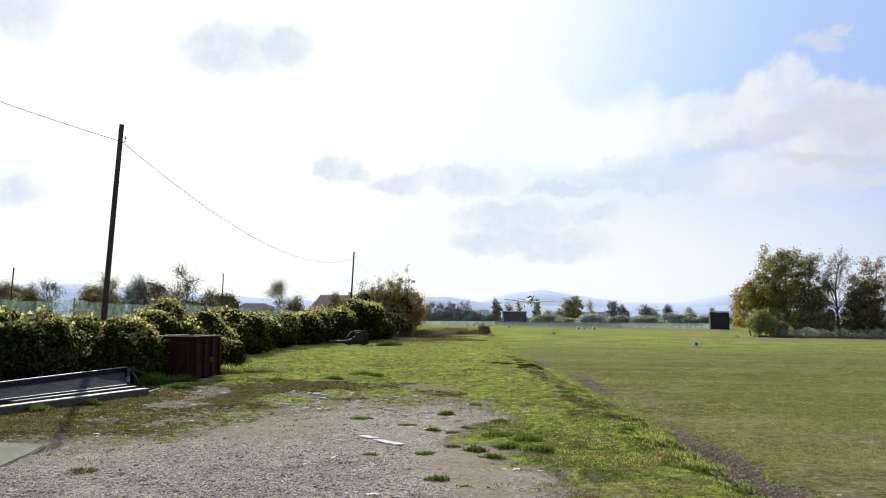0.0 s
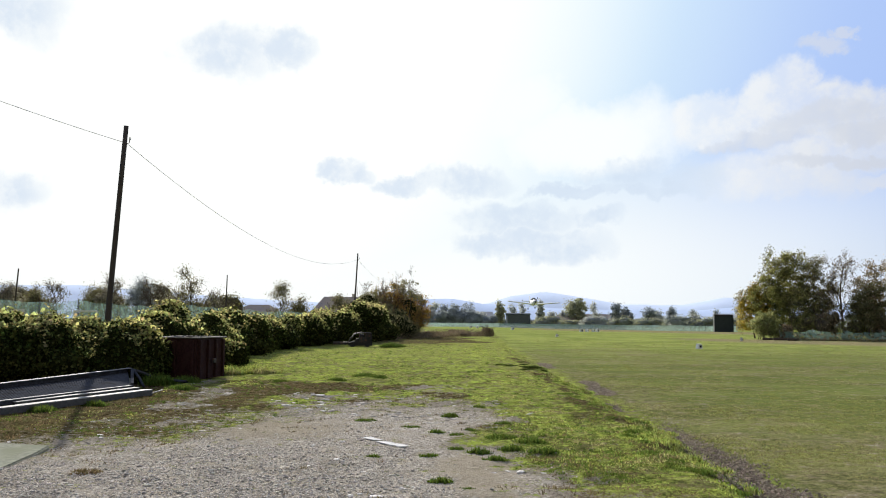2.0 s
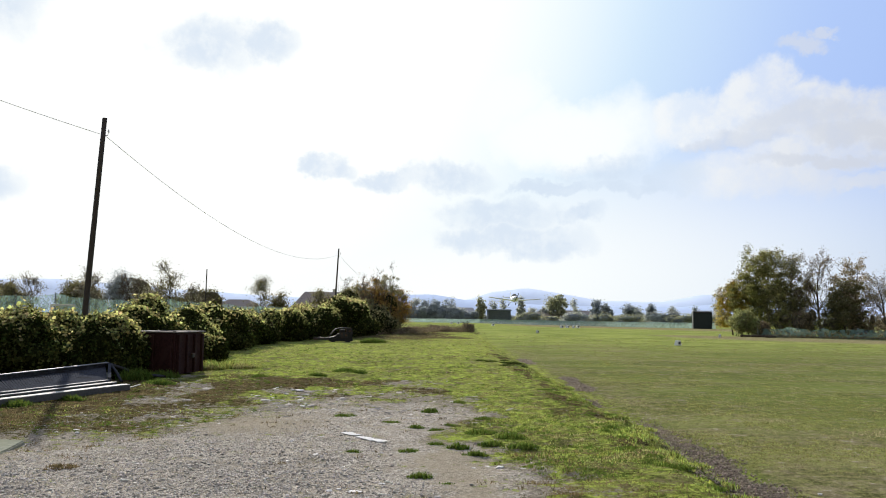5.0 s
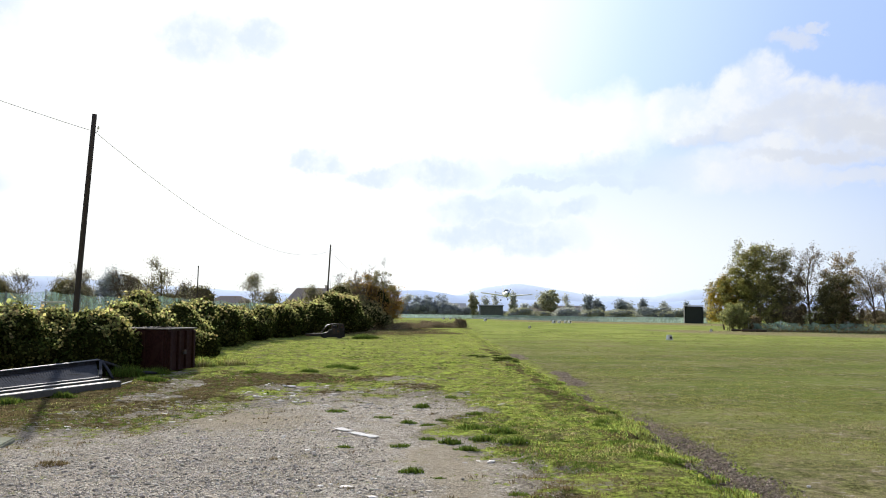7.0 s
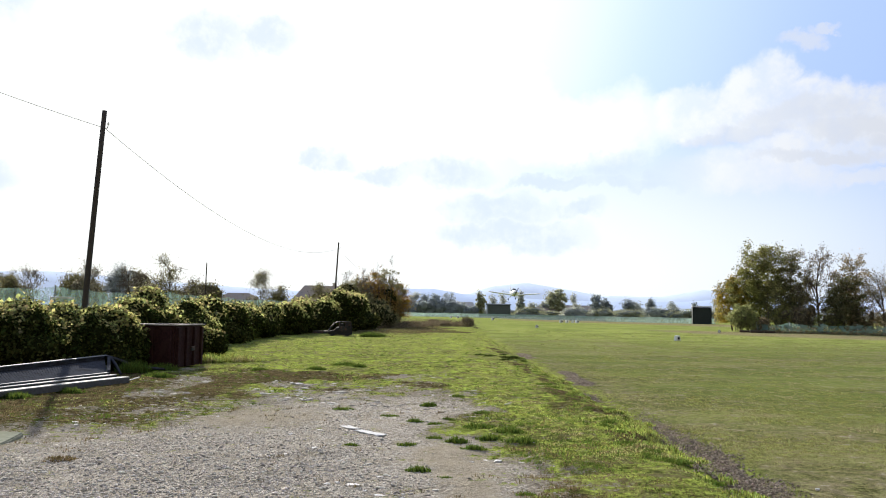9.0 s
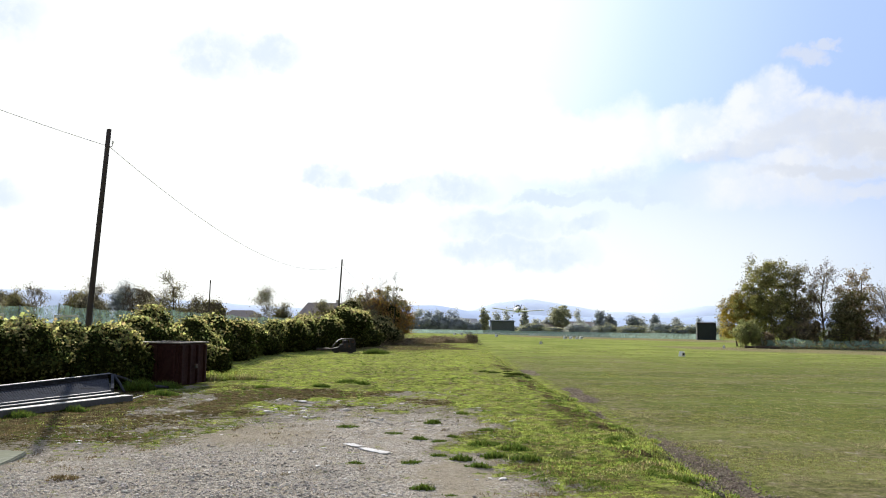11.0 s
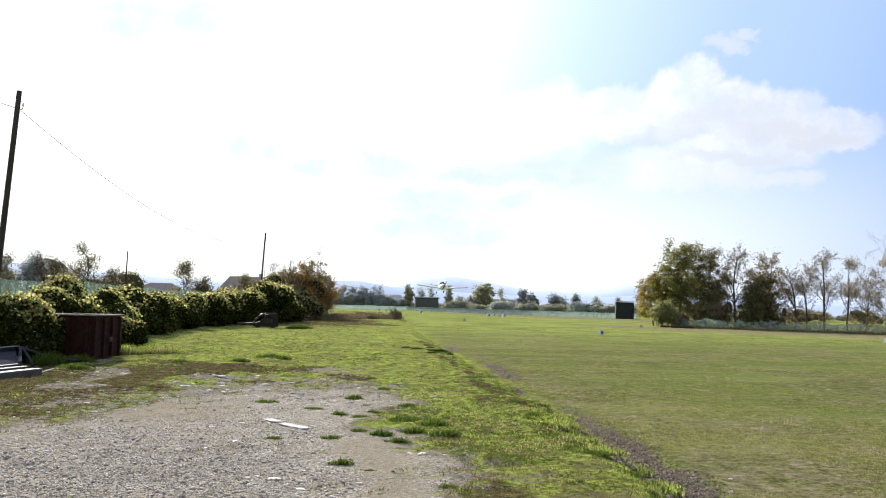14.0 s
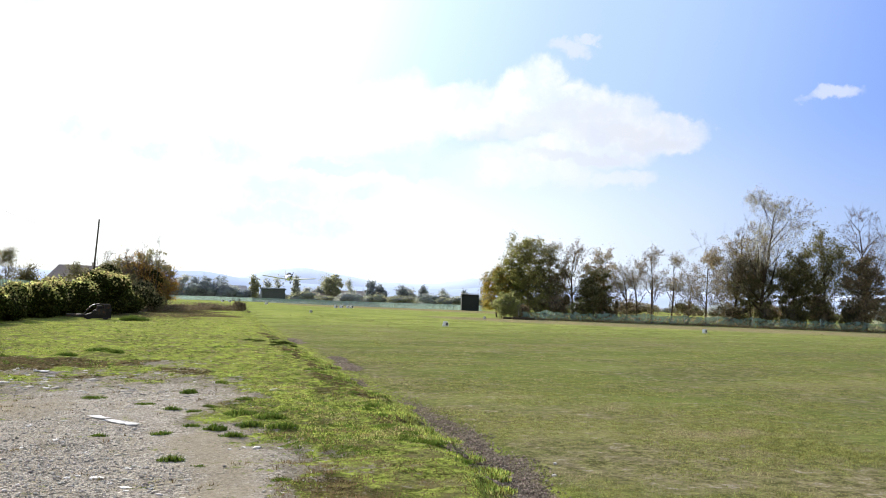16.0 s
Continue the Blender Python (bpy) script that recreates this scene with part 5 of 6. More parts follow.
for k, (x, y, r, h) in enumerate(((-0.06, 8.5, 0.13, 0.09), (-0.87, 9.96, 0.09, 0.06), (-0.15, 11.91, 0.13, 0.08), (0.15, 11.69, 0.13, 0.06), (0.06, 14.25, 0.16, 0.13), (-0.54, 12.58, 0.17, 0.06),
                                  (0.12, 10.65, 0.12, 0.06), (0.58, 9.89, 0.15, 0.09), (0.40, 10.43, 0.17, 0.12), (0.84, 10.68, 0.22, 0.13), (0.89, 12.98, 0.15, 0.08), (0.61, 15.78, 0.15, 0.08),
                                  (-0.20, 10.19, 0.13, 0.06), (-1.32, 13.62, 0.2, 0.07), (0.75, 11.5, 0.25, 0.12), (1.1, 11.2, 0.25, 0.12), (1.2, 10.4, 0.22, 0.1), (0.35, 12.4, 0.1, 0.06), (0.9, 7.4, 0.1, 0.05),
                                  (-3.78, 8.8, 0.2, 0.06), (-2.31, 23.8, 0.28, 0.12), (-2.9, 22.2, 0.2, 0.1), (-1.9, 23.3, 0.2, 0.1), (-4.3, 21.6, 0.18, 0.1), (-6.1, 19.2, 0.3, 0.12), (0.2, 8.0, 0.05, 0.03))):
    weed_tuft(x, y, r * (0.72 if y < 18 else 1.0), h * (0.7 if y < 18 else 1.1), 300 + k, M_BLADE_DRY if k == 19 else None, "withered brown weed tuft in the gravel" if k == 19 else "small green weed tuft growing in the gravel")
for k, (x, y, r, h) in enumerate(((-5.71, 25.2, 0.85, 0.28), (-6.3, 24.3, 0.5, 0.3), (-7.0, 20.2, 0.45, 0.3), (-6.6, 21.0, 0.5, 0.25), (-6.62, 15.7, 0.26, 0.13), (-7.0, 14.4, 0.3, 0.14), (-2.4, 51.5, 0.4, 0.14),
                                  (-8.0, 25.6, 0.6, 0.4))):
    weed_tuft(x, y, r * 0.8, h * 0.9, 340 + k, M_BLADE_DARK if k in (2, 3, 4, 5) else M_BLADE, "loose green weed patch at the edge of the yard")
for k in range(26):
    rng_k = np.random.default_rng(900 + k)
    y = 7.5 + 0.55 * k * (1 + 0.03 * k) + rng_k.uniform(-0.3, 0.3)
    weed_tuft(float(bank_x(y)) + rng_k.uniform(0.0, 0.4), y, rng_k.uniform(0.1, 0.24), rng_k.uniform(0.05, 0.10), 380 + k, M_BLADE, "bright long grass clump along the low bank")
for k in range(24):
    rng_k = np.random.default_rng(1900 + k)
    y = 8.5 + 0.6 * k * (1 + 0.03 * k) + rng_k.uniform(-0.4, 0.4)
    weed_tuft(float(bank_x(y)) + rng_k.uniform(-0.5, 0.25), y, rng_k.uniform(0.08, 0.2), rng_k.uniform(0.03, 0.06), 420 + k, M_BLADE_DARK, "dark low grass clump on the bank's crest")


for k, (x, y, r, h) in enumerate(((2.0, 30.8, 0.22, 0.10), (2.35, 30.2, 0.28, 0.12), (2.8, 29.8, 0.2, 0.10), (3.1, 29.4, 0.3, 0.12), (3.3, 28.6, 0.2, 0.09), (2.7, 28.0, 0.26, 0.09), (3.2, 26.9, 0.2, 0.08), (2.95, 31.6, 0.18, 0.08))):
    weed_tuft(x, y, r * 0.7, h * 0.8, 450 + k, M_WEED_DARK, "dark ragged weed clump on the low bank")
weed_tuft(-3.4, 50.6, 0.55, 0.3, 470, M_BLADE_DARK, "dark green weed clump near the old machine")
weed_tuft(-2.9, 50.9, 0.35, 0.22, 471, M_BLADE_DARK, "dark green weed clump near the old machine")


def old_trailer():
    """Dark abandoned machine by the hedge: sloped body, low draw bar, pale hood edge and small sunk wheels."""
    ob = holder("old_machine", pose(-5.35, 51.5, float(ground_z(-5.35, 51.5)), 0, 0, 6))
    prof = [(-0.72, 0.06), (-0.70, 0.26), (-0.30, 0.36), (-0.22, 0.52), (0.30, 0.50), (0.36, 0.64), (0.74, 0.6), (0.76, 0.06)]
    bm = bmesh.new()
    a = [bm.verts.new((x, -0.45, z)) for x, z in prof]
    b = [bm.verts.new((x, 0.45, z)) for x, z in prof]
    bm.faces.new(a)
    bm.faces.new(b[::-1])
    for i in range(len(prof)):
        j = (i + 1) % len(prof)
        bm.faces.new((a[i], b[i], b[j], a[j]))
    bmesh.ops.recalc_face_normals(bm, faces=bm.faces)
    bmesh.ops.bevel(bm, geom=bm.edges[:], offset=0.03, segments=2, affect="EDGES")
    part("body", bm, M_BLACK, ob)
    for yy in (-0.46, 0.46):
        p = Pile()
        p.tube([(-0.72, yy, 0.26), (-0.55, yy, 0.52), (-0.29, yy, 0.80), (0.0, yy, 0.86), (0.66, yy, 0.84), (0.74, yy, 0.5)], [0.03] * 6, 6)
        part("frame_bar", p.mesh("frame_bar"), M_IRON, ob, "bent iron frame bar")
        for px in (-0.05, 0.34, 0.66):
            p = Pile()
            p.tube([(px, yy, 0.45), (px + 0.02, yy, 0.84)], [0.03, 0.025], 6)
            part("frame_post", p.mesh("frame_post"), M_IRON, ob)
    part("seat", box_bm(0.34, 0.5, 0.3, 0.06, (0.1, 0, 0.48)), M_BLACK, ob, "torn black seat")
    part("engine_block", box_bm(0.3, 0.62, 0.24, 0.03, (0.52, 0, 0.6)), M_IRON, ob, "rusty engine block")
    part("draw_bar", box_bm(1.0, 0.5, 0.16, 0.03, (-1.15, 0, 0.12)), M_IRON, ob)
    part("grille", box_bm(0.5, 0.03, 0.3, 0.01, (0.2, -0.47, 0.28)), M_IRON, ob, "rusty side grille")
    for wx, wy in ((-0.45, -0.42), (0.45, -0.42), (-0.45, 0.42), (0.45, 0.42)):
        bm = bmesh.new()
        bmesh.ops.create_cone(bm, cap_ends=True, segments=20, radius1=0.17, radius2=0.17, depth=0.14, matrix=Matrix.Translation((wx, wy, 0.13)) @ Matrix.Rotation(radians(90), 4, "X"))
        bmesh.ops.bevel(bm, geom=[e for e in bm.edges if e.calc_face_angle(0) > 1], offset=0.03, segments=2, affect="EDGES")
        part("wheel", bm, M_BLACK, ob)
    tagged(ob, "dark abandoned farm machine beside the hedge", "machine")


old_trailer()


# ---------------------------------------------------------------- fences
def net_fence(points, height, spacing, net_mat, post_mat, label, sag=0.08, seed=1, post_r=0.04, over=0.05, group=""):
    rng = np.random.default_rng(seed)
    ob = holder("net_fence")
    pts = [Vector((*p, 0)) for p in points]
    line = []
    for a, b in zip(pts, pts[1:]):
        n = max(1, round((b - a).length / spacing))
        line += [a.lerp(b, i / n) for i in range(n)]
    line.append(pts[-1])
    tops = []
    for p in line:
        z = float(ground_z(p.x, p.y))
        h = height * rng.uniform(0.94, 1.06)
        q = Pile()
        q.tube([(p.x, p.y, z - 0.05), (p.x + rng.normal(0, 0.03), p.y, z + h + over)], [post_r, post_r * 0.9], 6)
        q.f.append(tuple(range(6, 12)))
        part("post", q.mesh("post"), post_mat, ob)
        tops.append((z, h))
    for (a, (za, ha)), (b, (zb, hb)) in zip(zip(line, tops), zip(line[1:], tops[1:])):
        verts, faces, nx, nz = [], [], 8, 4
        side = (b - a).cross(Vector((0, 0, 1))).normalized()
        for i in range(nx + 1):
            f = i / nx
            s = sag * rng.uniform(0.6, 1.6) * 4 * f * (1 - f)
            for j in range(nz + 1):
                g = j / nz
                p = a.lerp(b, f) + side * (rng.normal(0, 0.04) + 0.05)
                verts.append((p.x, p.y, za + (zb - za) * f + 0.03 + g * ((ha + (hb - ha) * f) - s - 0.03)))
        for i in range(nx):
            for j in range(nz):
                k = i * (nz + 1) + j
                faces.append((k, k + nz + 1, k + nz + 2, k + 1))
        part("netting", raw_mesh("netting", verts, faces, True), net_mat, ob)
    return tagged(ob, label, "fence", group)


net_fence([(39, 97.0), (48, 91.5), (56, 86.5), (61, 80.5), (69, 73.5), (84, 58.0)], 1.2, 4.0, M_NET, M_POST_PALE, "sagging green net fence in front of the trees", 0.22, 3)
net_fence([(-40, 300), (0, 290), (18, 282), (31, 240), (45, 208), (60, 192), (66, 188)], 1.35, 7.0, M_NET_FAR, M_POST, "pale green net fence along the far end of the field", 0.05, 5)
net_fence([(-27, 30), (-21.5, 39), (-20.5, 60), (-18.5, 84), (-16.0, 108), (-10, 140)], 2.6, 4.5, M_NET_SIDE, M_POST, "tall green net fence behind the hedge", 0.08, 7)


def earth_bank(points, width, height, mat, label, seed):
    """A low rough bank of dark growth that follows a line."""
    rng = np.random.default_rng(seed)
    cents = []
    for (ax, ay), (bx, by) in zip(points, points[1:]):
        n = int(math.hypot(bx - ax, by - ay) * 120 * max(1.0, width))
        f = rng.random(n)
        cents.append(np.c_[ax + (bx - ax) * f + rng.normal(0, width * 0.4, n), ay + (by - ay) * f + rng.normal(0, width * 0.4, n), rng.random(n) ** 1.6 * height])
    c = np.concatenate(cents)
    c[:, 2] += ground_z(c[:, 0], c[:, 1])
    ob = part("weeds", leaf_mesh("weeds", c, 0.16, rng, None, 2.2, -0.6, 0.28), mat)
    tagged(ob, label, "weeds", kind="stuff")


earth_bank([(39, 97.6), (48, 92.1), (56, 87.1), (61, 80.6), (69, 73.6), (84, 58.1)], 0.8, 0.7, M_LEAF_BROWN, "dry brown weeds growing through the net fence", 61)
earth_bank([(39.5, 96.2), (48, 90.9), (56, 85.8), (60.6, 79.8), (68.5, 72.8), (83.5, 57.4)], 0.45, 0.28, M_LEAF_BROWN, "dry stalks in front of the net fence", 66)
earth_bank([(50.5, 94.8), (56.5, 90.6), (62.5, 85.0)], 1.6, 1.9, M_LEAF_BROWN, "tall dry brown weeds under the thin trees", 67)
earth_bank([(-6.5, 72), (-4.0, 78), (-2.0, 86), (0.5, 92), (4.0, 93)], 2.2, 0.5, M_SCRUB, "dry straw weeds on rough ground at the end of the strip", 63)
earth_bank([(-3.0, 96), (5.0, 92)], 1.5, 0.8, M_SCRUB, "low dry stalks along the end of the bank", 64)
earth_bank([(-40, 301), (0, 291), (18, 283), (31, 241), (45, 209), (66, 190)], 1.2, 0.7, M_LEAF_FARDARK, "dark weeds at the foot of the far fence", 62)


# ---------------------------------------------------------------- trees on the field's edge
GOLD = "broad leafy tree turning from green to gold, behind the net fence"
tree(42.3, 104.5, 9.5, 4.5, M_LEAF_GREEN, GOLD, 15000, 0.15, 11, 16, 0.1, mix_mat=M_LEAF_OLIVE, fluff=0.26, upright=0.38, clumps=48, group="")
tree(45.2, 103.0, 9.2, 4.0, M_LEAF_OLIVE, "broad olive-green tree with a rounded crown", 11000, 0.15, 12, 14, 0.1, fluff=0.26, upright=0.38, clumps=40)
tree(39.6, 106.5, 6.6, 2.7, M_LEAF_GOLD, "small autumn tree with golden-yellow leaves", 6500, 0.15, 13, 10, 0.1, mix_mat=M_LEAF_OLIVE, fluff=0.25, upright=0.35, clumps=30)
for sx, sy, sh, sw, sn in ((37.3, 98.2, 3.7, 1.25, 5200), (38.5, 97.6, 2.9, 1.1, 3600)):
    ob = tree(sx, sy, sh, sw, M_LEAF_PALE, "pale yellow-green shrub at the fence corner", sn, 0.10, int(160 + sh * 10), 8, 0.05, stems=5, upright=0.5, fluff=0.16, clumps=36, mix_mat=M_LEAF_PALE, group="shrubs under the trees")
    ob.name, ob["category"] = "shrub", "shrub"
bush("shrub", 39.6, 97.4, 2.2, 1.8, 1.7, M_LEAF_BROWN, "low brown-green bush at the fence corner", 4000, 0.10, 168, "shrubs under the trees", lumps=6, core_mat=M_THICK, category="shrub")
tree(47.8, 100.0, 10.2, 4.2, M_LEAF_BROWN, "nearly bare upright tree with brown leaves", 1300, 0.12, 14, 14, 0.2, upright=0.5, levels=4, fluff=0.2)
tree(50.3, 97.3, 9.4, 3.4, M_LEAF_BROWN, "dense brownish autumn tree", 5200, 0.15, 15, 12, 0.1, fluff=0.25, upright=0.4, clumps=40)
tree(48.6, 95.6, 6.4, 2.8, M_LEAF_OLIVE, "low olive understorey tree behind the fence", 6600, 0.15, 16, 9, 0.08, upright=0.35, clumps=26, fluff=0.22)
tree(53.0, 95.0, 8.2, 3.2, M_LEAF_BROWN, "sparse slender locust tree", 1440, 0.11, 17, 13, 0.2, upright=0.5, fluff=0.22)
tree(54.3, 94.6, 7.4, 3.0, M_LEAF_BROWN, "slender crooked locust tree", 1100, 0.11, 37, 13, 0.22, lean=-0.08, upright=0.5, fluff=0.22)
tree(55.6, 93.2, 9.3, 3.2, M_LEAF_BROWN, "slender locust tree with thin leaf tufts", 1600, 0.11, 18, 14, 0.25, lean=0.04, upright=0.5, levels=4, fluff=0.22)
tree(57.4, 91.6, 7.9, 3.4, M_LEAF_BROWN, "sparse locust tree with dark seed pods", 3000, 0.11, 19, 11, 0.25, upright=0.45, fluff=0.22)
tree(59.0, 90.4, 7.4, 3.4, M_LEAF_BROWN, "crooked locust tree with few leaves", 1760, 0.12, 38, 10, 0.25, lean=0.1, upright=0.45, fluff=0.22)
tree(60.6, 89.0, 8.6, 3.6, M_LEAF_BROWN, "thin-leaved brown locust tree", 3600, 0.12, 20, 11, 0.2, upright=0.4, fluff=0.22)
tree(62.8, 86.6, 12.0, 4.2, M_LEAF_BROWN, "tall half-bare tree with brown leaves low down", 9240, 0.12, 21, 16, 0.1, fade=0.7, upright=0.45, clumps=45, levels=4, fluff=0.22)
tree(65.2, 84.4, 15.2, 6.8, M_LEAF_SILVER, "tall poplar with a thin pale silvery-yellow crown", 8000, 0.11, 22, 26, 0.14, fade=0.15, upright=0.46, levels=4, fluff=0.2)
tree(64.4, 85.4, 9.0, 3.4, M_LEAF_OLIVE, "bushy tree round the foot of the poplar", 9240, 0.14, 39, 12, 0.08, upright=0.35, clumps=45, fluff=0.22)
tree(67.6, 82.0, 8.8, 3.4, M_LEAF_OLIVE, "dense olive tree among taller ones", 9680, 0.15, 23, 12, 0.08, upright=0.35, clumps=40, fluff=0.22)
tree(70.2, 80.0, 12.6, 4.2, M_LEAF_OLIVE, "tall tree with olive leaves and dark trunk", 10120, 0.14, 24, 15, 0.12, fade=0.3, upright=0.4, clumps=50, fluff=0.22)
tree(73.6, 77.0, 12.9, 5.4, M_LEAF_BROWN, "tall bare tree with fine twigs", 900, 0.12, 25, 20, 0.2, fade=0.6, upright=0.5, levels=4, fluff=0.2)
tree(72.2, 75.4, 8.0, 3.2, M_LEAF_BROWN, "dense brown tree close to the fence", 9240, 0.15, 26, 11, 0.08, upright=0.35, clumps=40, fluff=0.22)
tree(77.0, 72.5, 11.0, 3.8, M_LEAF_OLIVE, "olive-brown autumn tree behind the fence", 9240, 0.15, 27, 11, 0.1, upright=0.4, clumps=40, fluff=0.22)
for k, (x, y, h, mat) in enumerate(((42.2, 99.6, 3.6, 0), (44.4, 98.0, 4.2, 1), (47.0, 96.0, 4.0, 0), (49.6, 94.6, 3.6, 1), (62.0, 85.0, 4.2, 1),
                                 (64.4, 82.6, 4.4, 0), (66.8, 80.6, 4.2, 0), (69.0, 78.6, 4.4, 1), (71.4, 76.4, 4.0, 0), (74.5, 73.0, 4.6, 1),
                                 (67.6, 82.6, 4.6, 1), (70.4, 80.2, 4.8, 0), (73.0, 78.0, 4.6, 1), (76.0, 75.2, 4.8, 0), (79.0, 71.6, 4.8, 1))):
    bush("shrub", x + 0.9, y + 1.0, 3.6 if x < 51 or x > 61 else 2.4, 3.0 if x < 51 else 2.0, h * (0.7 if 51 < x < 66 else 1.0), M_LEAF_BROWN if mat else (M_LEAF_GREEN if x < 60 else M_LEAF_OLIVE), "dark autumn undergrowth shrub behind the net fence", 5000 if x < 51 else 3800, 0.12, 170 + k, "shrubs under the trees", lumps=9, core_mat=M_THICK, category="shrub", shoots=14, core_size=0.45)


# ---------------------------------------------------------------- field things
def field_shed():
    ob = holder("field_shed", pose(62.1, 186.0, -0.22, 0, 0, -14))
    w, d, h = 3.9, 3.6, 3.9
    part("wall", box_bm(0.15, d, h, 0.02, (-w / 2, 0, 0)), M_SHED_DARK, ob)
    part("wall", box_bm(0.15, d, h - 0.1, 0.02, (w / 2, 0, 0)), M_SHED_DARK, ob)
    part("wall", box_bm(w - 0.15, 0.15, h - 0.05, 0.02, (0, d / 2, 0)), M_SHED_DARK, ob)
    part("door", box_bm(w - 0.3, 0.1, h - 0.35, 0.02, (0, -d / 2 + 0.06, 0.05)), M_SHED_DARK, ob, "dark green sliding sheet door")
    part("door_rail", box_bm(w, 0.1, 0.12, 0.01, (0, -d / 2 - 0.06, h - 0.3)), M_IRON, ob)
    part("roof", box_bm(w + 0.35, d + 0.4, 0.16, 0.03, (0, 0, h)), M_SHED_ROOF, ob, "pale flat sheet roof")
    tagged(ob, "dark green metal shed with a pale flat roof", "shed")


field_shed()


def field_marker(x, y, s, label, mat):
    ob = holder("field_marker", pose(x, y, float(ground_z(x, y)), 0, 0, 20 + 17 * (x % 3)))
    bm = bmesh.new()
    prof = [(-0.5, 0), (0.5, 0), (0.36, 0.8), (-0.36, 0.8)]
    a = [bm.verts.new((px * s, -0.32 * s * (1 - 0.3 * pz), pz * s)) for px, pz in prof]
    b = [bm.verts.new((px * s, 0.32 * s * (1 - 0.3 * pz), pz * s)) for px, pz in prof]
    bm.faces.new(a)
    bm.faces.new(b[::-1])
    for i in range(4):
        j = (i + 1) % 4
        bm.faces.new((a[i], b[i], b[j], a[j]))
    bmesh.ops.recalc_face_normals(bm, faces=bm.faces)
    bmesh.ops.bevel(bm, geom=bm.edges[:], offset=0.02, segments=2, affect="EDGES")
    part("body", bm, mat, ob)
    part("panel", box_bm(0.42 * s, 0.03, 0.42 * s, 0.01, (0.05 * s, -0.30 * s, 0.16 * s)), M_BLACK, ob, "dark front panel")
    tagged(ob, label, "marker", "runway markers")


field_marker(18.3, 60.2, 0.46, "small white runway marker box with a dark front", M_WHITE)
field_marker(14.1, 105.5, 0.42, "small dark and pale runway marker on the grass", M_POST_PALE)
field_marker(39.2, 57.6, 0.42, "small white runway marker on the mown grass", M_WHITE)
field_marker(32.4, 91.2, 0.4, "small pale runway marker near the trees", M_POST_PALE)
for x, y in ((27.4, 168), (28.6, 168.5), (29.8, 168.2), (30.8, 169), (7.2, 243), (9.2, 243.5), (16, 200)):
    field_marker(x, y, 0.75, "distant white runway marker block", M_WHITE)


def log(x, y, length, r, rot):
    p = Pile()
    p.tube([(-length / 2, 0, r), (0, 0.05, r * 1.05), (length / 2, -0.04, r)], [r * 1.1, r, r * 0.85], 9)
    n = len(p.v)
    p.f.append(tuple(range(n - 9, n)))
    p.f.append(tuple(range(8, -1, -1)))
    tagged(part("log", p.mesh("log"), M_BARK, m=pose(x, y, float(ground_z(x, y)), 0, 0, rot)), "dark cut log lying on the grass", "log", "logs by the trees")


for x, y, l, r, a in ((37.0, 95.6, 1.3, 0.13, 10), (38.0, 94.2, 1.7, 0.15, -15), (38.9, 93.2, 1.2, 0.14, 5)):
    log(x, y, l, r, a)


